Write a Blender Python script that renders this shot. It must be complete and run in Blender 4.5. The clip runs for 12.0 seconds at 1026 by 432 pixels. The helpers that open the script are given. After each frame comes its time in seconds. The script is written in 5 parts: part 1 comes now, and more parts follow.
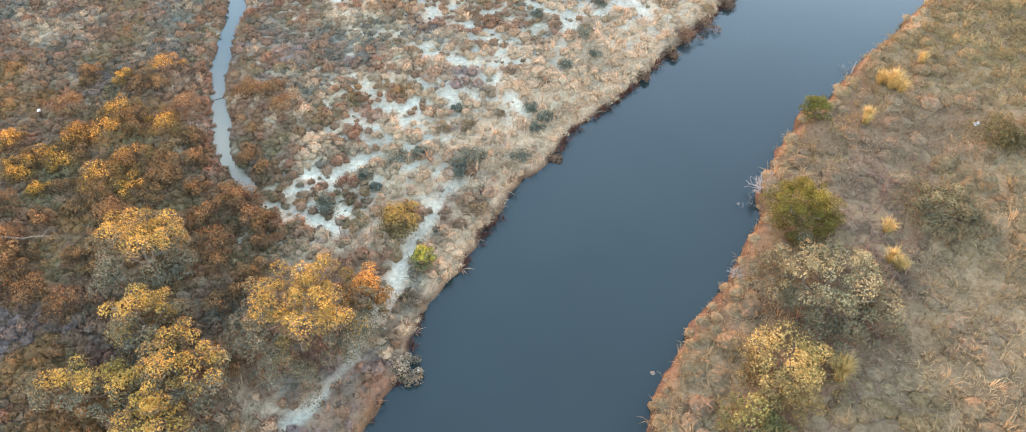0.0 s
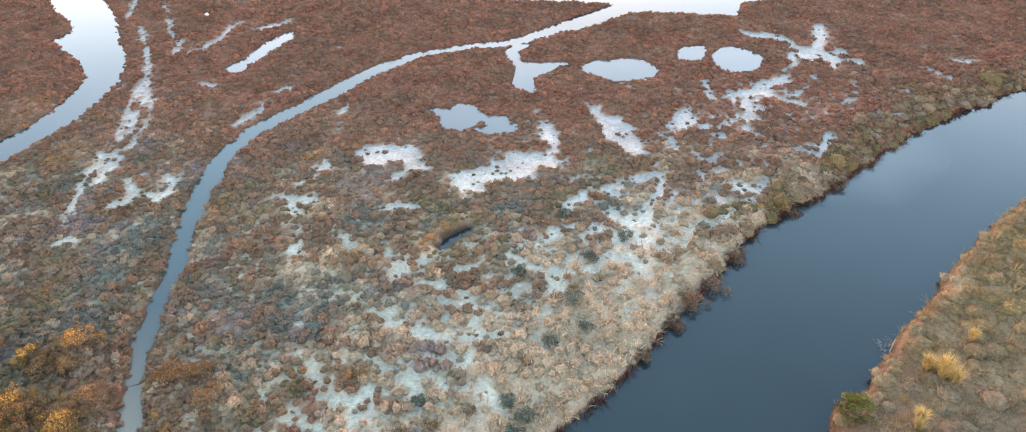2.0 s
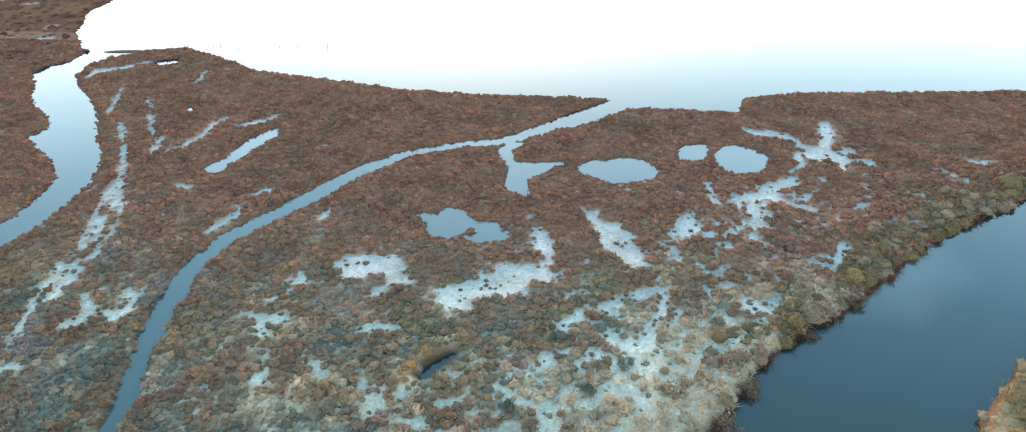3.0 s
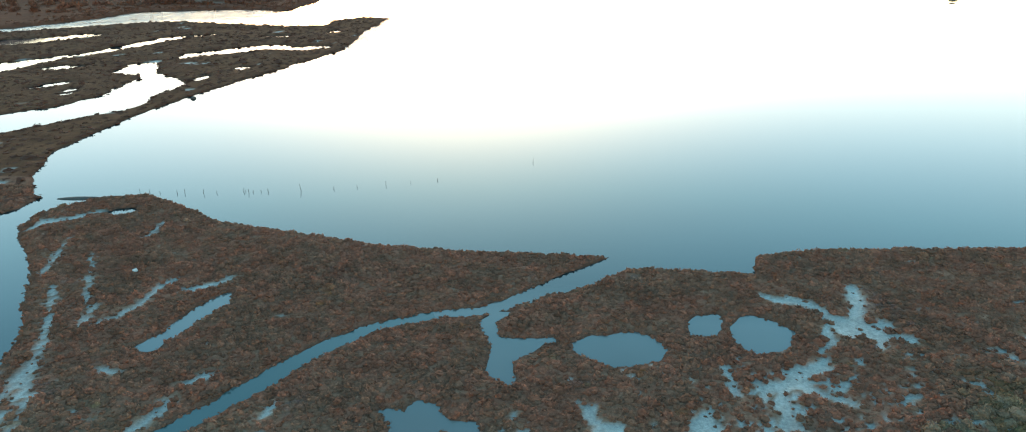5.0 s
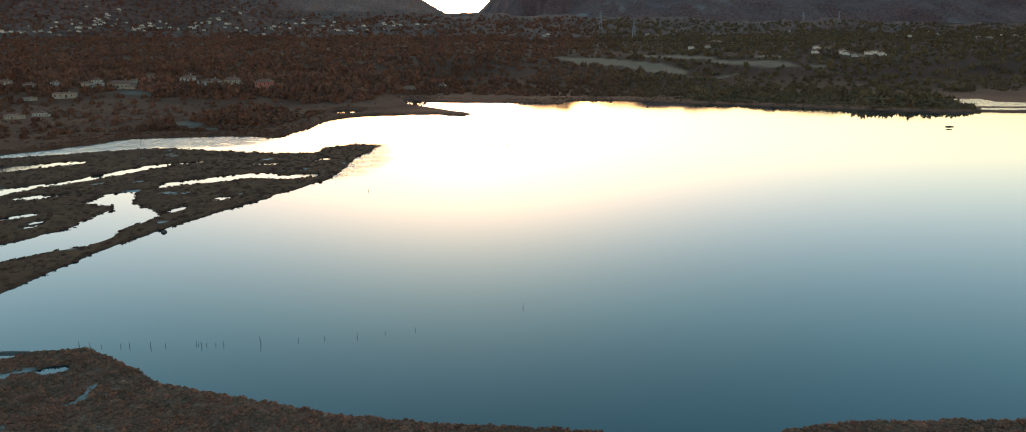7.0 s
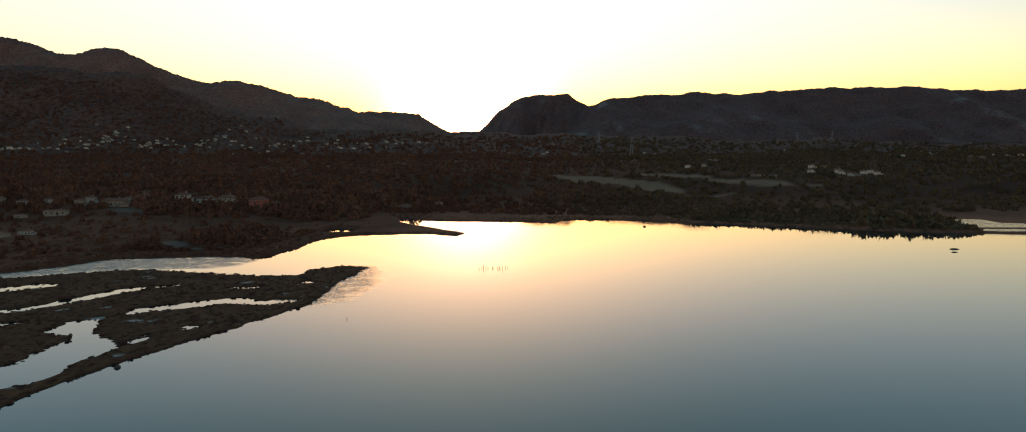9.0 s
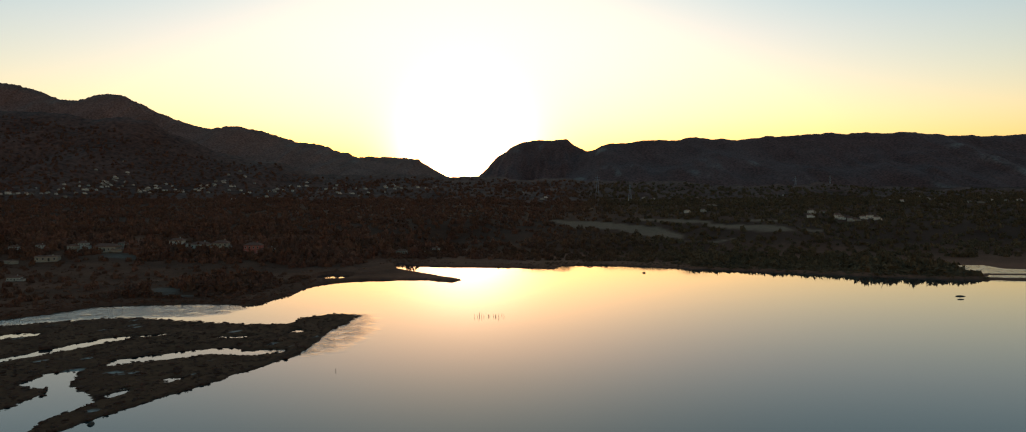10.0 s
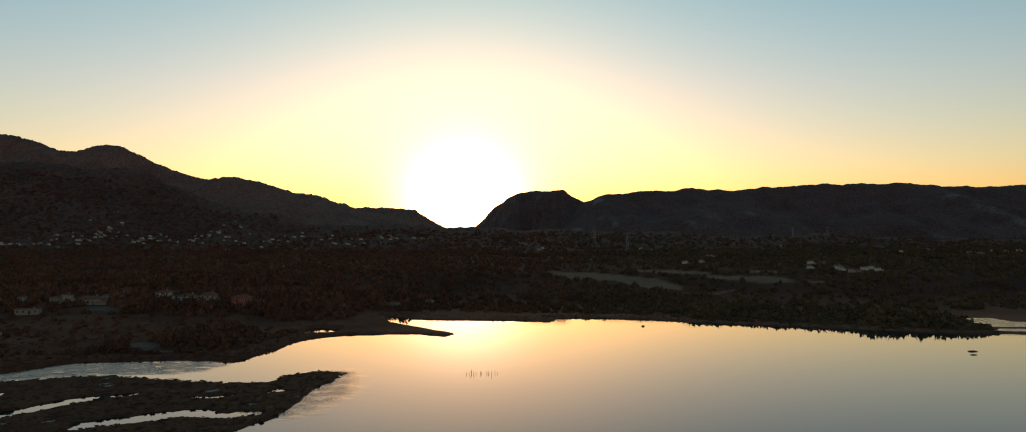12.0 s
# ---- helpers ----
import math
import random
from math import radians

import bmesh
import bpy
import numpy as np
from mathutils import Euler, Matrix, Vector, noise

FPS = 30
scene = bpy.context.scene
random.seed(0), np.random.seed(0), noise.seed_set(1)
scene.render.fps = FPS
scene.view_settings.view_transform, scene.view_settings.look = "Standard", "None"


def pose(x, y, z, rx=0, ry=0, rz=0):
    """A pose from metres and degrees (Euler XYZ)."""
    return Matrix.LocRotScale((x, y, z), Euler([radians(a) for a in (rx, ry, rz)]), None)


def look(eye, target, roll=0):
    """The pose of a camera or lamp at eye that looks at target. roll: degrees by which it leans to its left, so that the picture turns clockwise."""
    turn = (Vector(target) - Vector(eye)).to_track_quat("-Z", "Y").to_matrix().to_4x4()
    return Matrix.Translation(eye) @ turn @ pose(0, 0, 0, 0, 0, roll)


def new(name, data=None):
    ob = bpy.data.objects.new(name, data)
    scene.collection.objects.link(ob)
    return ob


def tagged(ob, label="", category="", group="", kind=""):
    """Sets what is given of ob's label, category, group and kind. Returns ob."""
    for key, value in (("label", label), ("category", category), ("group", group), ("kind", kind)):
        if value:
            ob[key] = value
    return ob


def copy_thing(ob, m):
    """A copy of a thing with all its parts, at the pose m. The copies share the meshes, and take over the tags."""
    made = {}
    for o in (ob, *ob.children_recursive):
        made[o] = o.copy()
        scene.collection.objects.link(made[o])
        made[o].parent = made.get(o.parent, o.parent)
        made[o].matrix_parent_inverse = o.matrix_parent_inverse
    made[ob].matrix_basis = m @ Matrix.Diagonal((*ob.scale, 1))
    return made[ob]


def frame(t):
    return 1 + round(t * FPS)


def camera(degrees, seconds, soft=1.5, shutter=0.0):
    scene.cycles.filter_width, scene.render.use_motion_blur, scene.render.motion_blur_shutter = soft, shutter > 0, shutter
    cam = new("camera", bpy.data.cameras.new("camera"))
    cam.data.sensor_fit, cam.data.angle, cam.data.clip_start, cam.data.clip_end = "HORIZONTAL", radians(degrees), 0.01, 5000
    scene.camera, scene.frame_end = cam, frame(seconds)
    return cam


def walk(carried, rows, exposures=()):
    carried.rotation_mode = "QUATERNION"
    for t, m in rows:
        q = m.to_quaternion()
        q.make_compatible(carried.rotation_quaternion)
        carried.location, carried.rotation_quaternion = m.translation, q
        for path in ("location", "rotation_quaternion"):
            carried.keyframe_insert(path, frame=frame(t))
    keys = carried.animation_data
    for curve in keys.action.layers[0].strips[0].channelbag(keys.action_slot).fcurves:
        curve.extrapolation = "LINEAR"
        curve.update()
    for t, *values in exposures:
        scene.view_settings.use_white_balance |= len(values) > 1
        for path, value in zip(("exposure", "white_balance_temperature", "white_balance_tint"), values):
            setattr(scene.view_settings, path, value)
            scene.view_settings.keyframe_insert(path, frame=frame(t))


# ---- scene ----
cam = camera(67.3, 12.0, soft=1.0)
EXPOSURES = [(0.0, 5.35, 8450, 59), (0.5, 5.25, 8450, 60), (1.5, 5.04, 8150, 54), (2.0, 4.97, 8000, 56), (3.0, 4.76, 7100, 36), (5.0, 3.8, 6250, 16), (5.5, 3.73, 6150, 16), (7.0, 2.92, 6200, 18), (9.0, 1.72, 6400, 22), (10.0, 1.44, 6450, 21), (12.0, 1.12, 6500, 19)]
PATH = [
    (0, (10.647, -6.219, 29.951), (10.502, -4.884, 28.468), -0.6),
    (0.5, (10.769, -3.568, 29.938), (10.613, -2.159, 28.528), -0.9),
    (1, (10.899, -1.001, 29.922), (10.735, 0.478, 28.586), -0.7),
    (1.5, (11.001, 1.601, 29.897), (10.829, 3.146, 28.639), -0.7),
    (2, (11.043, 4.179, 29.885), (10.866, 5.786, 28.707), -0.6),
    (2.5, (11.104, 6.693, 29.86), (10.922, 8.357, 28.766), -0.5),
    (3, (11.23, 9.16, 29.83), (11.041, 10.872, 28.814), -0.5),
    (5, (11.239, 19.11, 29.74), (11.043, 20.956, 28.996), -0.4),
    (5.5, (11.232, 21.573, 29.808), (11.036, 23.446, 29.135), -0.4),
    (6, (11.262, 24.028, 29.832), (11.064, 25.926, 29.232), -0.4),
    (6.5, (11.313, 26.384, 29.878), (11.115, 28.303, 29.351), -0.3),
    (7, (11.488, 28.637, 29.946), (11.288, 30.575, 29.493), -0.4),
    (9, (13.133, 37.059, 30.989), (12.928, 39.042, 30.829), -0.2),
    (9.5, (13.294, 39.118, 31.071), (13.089, 41.105, 30.971), -0.2),
    (10, (13.423, 41.152, 31.16), (13.22, 43.141, 31.116), -0.2),
    (10.5, (13.493, 43.069, 31.212), (13.291, 45.058, 31.214), -0.2),
    (11, (13.534, 45.013, 31.262), (13.334, 47.003, 31.3), -0.2),
    (11.5, (13.502, 46.989, 31.319), (13.305, 48.978, 31.389), -0.2),
    (12, (13.486, 49.044, 31.352), (13.291, 51.033, 31.439), -0.2),
]
walk(cam, [(t, look(eye, target, roll)) for t, eye, target, roll in PATH], EXPOSURES)

# ---- light ----
SUN_WAY = Vector((-0.161, 0.986, 0.047)).normalized()
SUN_UP = math.asin(SUN_WAY.z)
SUN_TURN = math.atan2(SUN_WAY.x, SUN_WAY.y)

world = bpy.data.worlds.new("sunset_sky")
scene.world = world
world.use_nodes = True
wn, wl = world.node_tree.nodes, world.node_tree.links
wn.clear()
sky = wn.new("ShaderNodeTexSky")
sky.sky_type, sky.sun_disc = "NISHITA", False
sky.sun_elevation, sky.sun_rotation = SUN_UP, SUN_TURN
sky.altitude, sky.air_density, sky.dust_density, sky.ozone_density = 30, 1.3, 0.5, 2.1
background, out = wn.new("ShaderNodeBackground"), wn.new("ShaderNodeOutputWorld")
background.inputs["Strength"].default_value = 0.15
# the haze at the rim of the sky is warm, the clear air overhead deeper in colour
overhead, height, hue = wn.new("ShaderNodeTexCoord"), wn.new("ShaderNodeSeparateXYZ"), wn.new("ShaderNodeValToRGB")
wl.new(overhead.outputs["Generated"], height.inputs[0])
wl.new(height.outputs["Z"], hue.inputs["Fac"])
for at, colour in ((0.10, (1.0, 0.93, 0.96)), (0.20, (0.95, 0.95, 0.98)), (0.34, (0.71, 0.98, 0.95))):
    hue.color_ramp.elements.new(at).color = (*colour, 1)
hue.color_ramp.elements[0].color, hue.color_ramp.elements[-1].color = (1.0, 0.79, 0.80, 1), (0.48, 0.88, 0.87, 1)
hue.color_ramp.elements[-1].position = 0.52
clear = wn.new("ShaderNodeMix")
clear.data_type, clear.blend_type = "RGBA", "MULTIPLY"
clear.inputs["Factor"].default_value = 1.0
wl.new(sky.outputs["Color"], clear.inputs["A"])
wl.new(hue.outputs["Color"], clear.inputs["B"])
wl.new(clear.outputs["Result"], background.inputs["Color"])


def aureole(power, strength, colour):
    """The bright haze that low sunlight makes in the air round the sun."""
    way, dot, up, glow = wn.new("ShaderNodeTexCoord"), wn.new("ShaderNodeVectorMath"), wn.new("ShaderNodeMath"), wn.new("ShaderNodeBackground")
    dot.operation, up.operation = "DOT_PRODUCT", "POWER"
    dot.inputs[1].default_value = SUN_WAY
    wl.new(way.outputs["Generated"], dot.inputs[0])
    floor_at = wn.new("ShaderNodeMath")
    floor_at.operation = "MAXIMUM"
    floor_at.inputs[1].default_value = 0.0
    wl.new(dot.outputs["Value"], floor_at.inputs[0])
    wl.new(floor_at.outputs[0], up.inputs[0])
    up.inputs[1].default_value = power
    scale = wn.new("ShaderNodeMath")
    scale.operation = "MULTIPLY"
    scale.inputs[1].default_value = strength
    wl.new(up.outputs[0], scale.inputs[0])
    wl.new(scale.outputs[0], glow.inputs["Strength"])
    glow.inputs["Color"].default_value = (*colour, 1)
    return glow.outputs[0]


total = background.outputs[0]
for glow in (aureole(420, 1.1, (1.0, 0.90, 0.74)), aureole(34, 0.075, (0.95, 0.95, 0.70))):
    both = wn.new("ShaderNodeAddShader")
    wl.new(total, both.inputs[0])
    wl.new(glow, both.inputs[1])
    total = both.outputs[0]
wl.new(total, out.inputs[0])

lamp = bpy.data.lights.new("sun", "SUN")
lamp.energy, lamp.angle, lamp.color = 0.28, radians(0.8), (1.0, 0.62, 0.30)
sun = new("sun", lamp)
sun.matrix_world = look(SUN_WAY * 100, (0, 0, 0))


# ---- materials ----
def material(name):
    m = bpy.data.materials.new(name)
    m.use_nodes = True
    n, l = m.node_tree.nodes, m.node_tree.links
    return m, n, l, n["Principled BSDF"]


def noise_node(n, l, scale, detail=4.0, rough=0.6, world_space=True):
    tex = n.new("ShaderNodeTexNoise")
    tex.inputs["Scale"].default_value, tex.inputs["Detail"].default_value, tex.inputs["Roughness"].default_value = scale, detail, rough
    if world_space:
        l.new(n.new("ShaderNodeNewGeometry").outputs["Position"], tex.inputs["Vector"])
    else:
        l.new(n.new("ShaderNodeTexCoord").outputs["Object"], tex.inputs["Vector"])
    return tex


def ranged(n, l, value, a, b, lo, hi):
    r = n.new("ShaderNodeMapRange")
    for key, v in zip(("From Min", "From Max", "To Min", "To Max"), (a, b, lo, hi)):
        r.inputs[key].default_value = v
    l.new(value, r.inputs["Value"])
    return r.outputs["Result"]


def times(n, l, colour, factor):
    m = n.new("ShaderNodeMix")
    m.data_type, m.blend_type = "RGBA", "MULTIPLY"
    m.inputs["Factor"].default_value = 1.0
    l.new(colour, m.inputs["A"])
    l.new(factor, m.inputs["B"])
    return m.outputs["Result"]


def relief(n, l, bsdf, height, strength, distance):
    b = n.new("ShaderNodeBump")
    b.inputs["Strength"].default_value, b.inputs["Distance"].default_value = strength, distance
    l.new(height, b.inputs["Height"])
    l.new(b.outputs[0], bsdf.inputs["Normal"])


def mat_tinted(name, rough=0.85, small=6.0, large=0.5, glow=0.0, bump=0.05, spread=0.35):
    """A surface whose colour comes from the mesh's tint, broken up at two scales; glow: the share of light that leaves let through."""
    m, n, l, b = material(name)
    tint = n.new("ShaderNodeAttribute")
    tint.attribute_name = "tint"
    fine, broad = noise_node(n, l, small), noise_node(n, l, large, 3.0)
    c = times(n, l, tint.outputs["Color"], ranged(n, l, fine.outputs["Fac"], 0.3, 0.7, 1 - spread, 1 + spread))
    c = times(n, l, c, ranged(n, l, broad.outputs["Fac"], 0.3, 0.7, 0.82, 1.18))
    l.new(c, b.inputs["Base Color"])
    b.inputs["Roughness"].default_value = rough
    b.inputs["Specular IOR Level"].default_value = 0.05
    if bump:
        relief(n, l, b, fine.outputs["Fac"], 0.6, bump)
    if glow:
        t, mix = n.new("ShaderNodeBsdfTranslucent"), n.new("ShaderNodeMixShader")
        mix.inputs[0].default_value = glow
        l.new(c, t.inputs["Color"])
        l.new(b.outputs[0], mix.inputs[1])
        l.new(t.outputs[0], mix.inputs[2])
        l.new(mix.outputs[0], n["Material Output"].inputs["Surface"])
    return m


def mat_plain(name, colour, rough=0.8, scale=3.0, spread=0.25, metal=0.0, bump=0.01):
    m, n, l, b = material(name)
    base, fine, broad = n.new("ShaderNodeRGB"), noise_node(n, l, scale, world_space=False), noise_node(n, l, scale * 0.12, 3.0, world_space=False)
    base.outputs[0].default_value = (*colour, 1)
    c = times(n, l, base.outputs[0], ranged(n, l, fine.outputs["Fac"], 0.3, 0.7, 1 - spread, 1 + spread))
    c = times(n, l, c, ranged(n, l, broad.outputs["Fac"], 0.3, 0.7, 0.85, 1.15))
    l.new(c, b.inputs["Base Color"])
    b.inputs["Roughness"].default_value, b.inputs["Metallic"].default_value = rough, metal
    b.inputs["Specular IOR Level"].default_value = 0.12
    if bump:
        relief(n, l, b, fine.outputs["Fac"], 0.5, bump)
    return m


def mat_ground():
    m, n, l, b = material("marsh_soil")
    tint, wet = n.new("ShaderNodeAttribute"), n.new("ShaderNodeAttribute")
    tint.attribute_name, wet.attribute_name = "tint", "wet"
    fine, broad = noise_node(n, l, 5.0, 8.0, 0.7), noise_node(n, l, 0.35, 5.0)
    c = times(n, l, tint.outputs["Color"], ranged(n, l, fine.outputs["Fac"], 0.3, 0.7, 0.62, 1.38))
    c = times(n, l, c, ranged(n, l, broad.outputs["Fac"], 0.3, 0.7, 0.8, 1.2))
    l.new(c, b.inputs["Base Color"])
    l.new(ranged(n, l, wet.outputs["Fac"], 0, 1, 0.95, 0.5), b.inputs["Roughness"])
    l.new(ranged(n, l, wet.outputs["Fac"], 0, 1, 0.03, 0.14), b.inputs["Specular IOR Level"])
    relief(n, l, b, fine.outputs["Fac"], 0.5, 0.06)
    return m


def mat_water(name, deep, silty):
    """Water that is clear or brown with silt by the mesh's "silt", pale over the bed by its "shallow", still or ruffled by its "ripple"."""
    m, n, l, b = material(name)
    silt, ruffled, murk = n.new("ShaderNodeAttribute"), n.new("ShaderNodeAttribute"), noise_node(n, l, 0.05, 3.0)
    silt.attribute_name, ruffled.attribute_name = "silt", "ripple"
    mix = n.new("ShaderNodeMix")
    mix.data_type = "RGBA"
    mix.inputs["A"].default_value, mix.inputs["B"].default_value = (*deep, 1), (*silty, 1)
    l.new(silt.outputs["Fac"], mix.inputs["Factor"])
    shallow, bed = n.new("ShaderNodeAttribute"), n.new("ShaderNodeMix")
    shallow.attribute_name, bed.data_type = "shallow", "RGBA"
    bed.inputs["B"].default_value = (0.085, 0.086, 0.078, 1)
    l.new(mix.outputs["Result"], bed.inputs["A"])
    l.new(shallow.outputs["Fac"], bed.inputs["Factor"])
    l.new(times(n, l, bed.outputs["Result"], ranged(n, l, murk.outputs["Fac"], 0.3, 0.7, 0.8, 1.2)), b.inputs["Base Color"])
    b.inputs["Roughness"].default_value, b.inputs["IOR"].default_value = 0.02, 1.333
    ripple, patch = noise_node(n, l, 1.6, 3.0), noise_node(n, l, 0.02, 2.0)
    calm = ranged(n, l, patch.outputs["Fac"], 0.4, 0.65, 0.15, 1.0)
    wind, h, gusts = n.new("ShaderNodeMath"), n.new("ShaderNodeMath"), noise_node(n, l, 0.22, 4.0, 0.7)
    wind.operation, h.operation = "MULTIPLY_ADD", "MULTIPLY"
    l.new(ruffled.outputs["Fac"], wind.inputs[0])
    l.new(ranged(n, l, gusts.outputs["Fac"], 0.40, 0.58, 2.0, 42.0), wind.inputs[1])
    l.new(calm, wind.inputs[2])
    l.new(ripple.outputs["Fac"], h.inputs[0])
    l.new(wind.outputs[0], h.inputs[1])
    relief(n, l, b, h.outputs[0], 0.22, 0.02)
    return m


GROUND, WATER = mat_ground(), mat_water("lagoon_water", (0.007, 0.023, 0.024), (0.0105, 0.0220, 0.0210))
SILT_WATER = mat_water("silty_creek_water", (0.034, 0.056, 0.052), (0.200, 0.155, 0.105))
LEAVES = mat_tinted("shrub_foliage", glow=0.35, bump=0.0)
CUSHION = mat_tinted("saltmarsh_cushion", small=9.0, large=0.4, glow=0.25, bump=0.02, spread=0.25)
FAR_LEAVES = mat_tinted("far_foliage", small=0.6, large=0.05, bump=0.0, glow=0.15)
ROCK = mat_tinted("hillside", small=0.11, large=0.008, bump=5.0, spread=0.5)
BARK = mat_plain("bark", (0.16, 0.12, 0.09), 0.9, 8.0)
DRIFTWOOD = mat_plain("driftwood", (0.31, 0.285, 0.255), 0.85, 9.0)
STAKE_WOOD = mat_plain("stake_wood", (0.07, 0.055, 0.045), 0.8, 9.0)
STONE = mat_plain("stone", (0.5, 0.5, 0.48), 0.85, 5.0)
PLASTER = mat_plain("white_plaster", (0.38, 0.31, 0.25), 0.85, 1.5, 0.1)
CREAM = mat_plain("cream_plaster", (0.29, 0.215, 0.155), 0.85, 1.5, 0.12)
WHITEWASH = mat_plain("whitewash", (0.64, 0.50, 0.39), 0.8, 1.5, 0.1)
RED = mat_plain("red_plaster", (0.36, 0.10, 0.07), 0.85, 1.5, 0.12)
TERRACOTTA = mat_plain("terracotta_tiles", (0.17, 0.068, 0.042), 0.8, 4.0, 0.3)
SHUTTER = mat_plain("dark_shutter", (0.05, 0.04, 0.035), 0.6, 6.0)
STEEL = mat_plain("galvanised_steel", (0.35, 0.36, 0.37), 0.5, 6.0, 0.1, 0.7)


# ---- helpers for shapes ----
def vnoise(x, y, seed=0):
    """Smooth noise between -1 and 1 for arrays of places."""
    ix, iy = np.floor(x), np.floor(y)
    fx, fy = x - ix, y - iy
    fx, fy = fx * fx * (3 - 2 * fx), fy * fy * (3 - 2 * fy)

    def corner(a, b):
        v = np.sin((ix + a) * 127.1 + (iy + b) * 311.7 + seed * 74.7) * 43758.5453
        return v - np.floor(v)

    return 2 * ((corner(0, 0) * (1 - fx) + corner(1, 0) * fx) * (1 - fy) + (corner(0, 1) * (1 - fx) + corner(1, 1) * fx) * fy) - 1


def fbm(x, y, octaves=4, seed=0):
    total, size = 0, 1.0
    for k in range(octaves):
        total = total + size * vnoise(x * 2 ** k, y * 2 ** k, seed + 13 * k)
        size *= 0.5
    return total / 1.6


def smooth(v, a, b):
    u = np.clip((v - a) / (b - a), 0, 1)
    return u * u * (3 - 2 * u)


def line_distance(x, y, line, closed=False):
    """How far places lie from a line, and the share along the nearest piece of it."""
    pts = np.array(line, float)
    ends = np.roll(pts, -1, 0) if closed else pts[1:]
    best, where = np.full(x.shape, 1e9), np.zeros(x.shape)
    for k, (a, b) in enumerate(zip(pts if closed else pts[:-1], ends)):
        e = b - a
        u = np.clip(((x - a[0]) * e[0] + (y - a[1]) * e[1]) / max(e @ e, 1e-9), 0, 1)
        d = np.hypot(x - a[0] - u * e[0], y - a[1] - u * e[1])
        near = d < best
        best, where = np.where(near, d, best), np.where(near, k + u, where)
    return best, where


def area_distance(x, y, outline, margin=8.0):
    """Distance from an outline, negative inside; no more than the margin."""
    pts = np.array(outline, float)
    out = np.full(x.shape, margin)
    lo, hi = pts.min(0) - margin, pts.max(0) + margin
    box = (x > lo[0]) & (x < hi[0]) & (y > lo[1]) & (y < hi[1])
    if not box.any():
        return out
    px, py = x[box], y[box]
    d = line_distance(px, py, pts, True)[0]
    inside = np.zeros(px.shape, bool)
    for a, b in zip(pts, np.roll(pts, -1, 0)):
        if a[1] != b[1]:
            inside ^= ((a[1] > py) != (b[1] > py)) & (px < (b[0] - a[0]) * (py - a[1]) / (b[1] - a[1]) + a[0])
    out[box] = np.where(inside, -d, np.minimum(d, margin))
    return out


def ribbon_distance(x, y, line, margin=8.0):
    """Distance from a stream given as places with half widths, negative inside."""
    pts = np.array(line, float)
    out = np.full(x.shape, margin)
    lo, hi = pts[:, :2].min(0) - margin, pts[:, :2].max(0) + margin
    box = (x > lo[0]) & (x < hi[0]) & (y > lo[1]) & (y < hi[1])
    if box.any():
        d, k = line_distance(x[box], y[box], pts[:, :2])
        out[box] = np.minimum(d - np.interp(k, range(len(pts)), pts[:, 2]), margin)
    return out


def mesh_of(name, verts, faces, mat, tint=None, shade_smooth=False, **more):
    """A mesh from arrays of places and of triangles or quads, with a colour for every place."""
    verts, faces = np.asarray(verts, np.float32), np.asarray(faces, np.int32)
    me = bpy.data.meshes.new(name)
    sides = faces.shape[1]
    me.vertices.add(len(verts))
    me.vertices.foreach_set("co", verts.ravel())
    me.loops.add(faces.size)
    me.loops.foreach_set("vertex_index", faces.ravel())
    me.polygons.add(len(faces))
    me.polygons.foreach_set("loop_start", np.arange(0, faces.size, sides, dtype=np.int32))
    me.polygons.foreach_set("use_smooth", np.full(len(faces), shade_smooth))
    if tint is not None:
        a = me.attributes.new("tint", "FLOAT_COLOR", "POINT")
        a.data.foreach_set("color", np.c_[np.asarray(tint, np.float32), np.ones(len(verts), np.float32)].ravel())
    for key, values in more.items():
        me.attributes.new(key, "FLOAT", "POINT").data.foreach_set("value", np.asarray(values, np.float32))
    me.materials.append(mat)
    me.update(calc_edges=True)
    return me


def part(name, mesh, parent, label="", m=None):
    ob = new(name, mesh)
    ob.parent = parent
    if m is not None:
        ob.matrix_basis = m
    return tagged(ob, label) if label else ob


def tube(points, radii, sides=6):
    """A tapered tube of quads along a line."""
    pts = np.array(points, float)
    ways = np.gradient(pts, axis=0)
    ways /= np.linalg.norm(ways, axis=1)[:, None] + 1e-9
    ref = np.where(np.abs(ways[:, :1]) < 0.9, (1.0, 0, 0), (0, 1.0, 0))
    u = np.cross(ways, ref)
    u /= np.linalg.norm(u, axis=1)[:, None] + 1e-9
    w = np.cross(ways, u)
    ang = np.linspace(0, 2 * np.pi, sides, endpoint=False)
    r = np.array(radii, float)[:, None, None]
    v = pts[:, None] + r * (u[:, None] * np.cos(ang)[:, None] + w[:, None] * np.sin(ang)[:, None])
    n = len(pts)
    f = [(i * sides + k, i * sides + (k + 1) % sides, (i + 1) * sides + (k + 1) % sides, (i + 1) * sides + k) for i in range(n - 1) for k in range(sides)]
    return v.reshape(-1, 3), np.array(f)


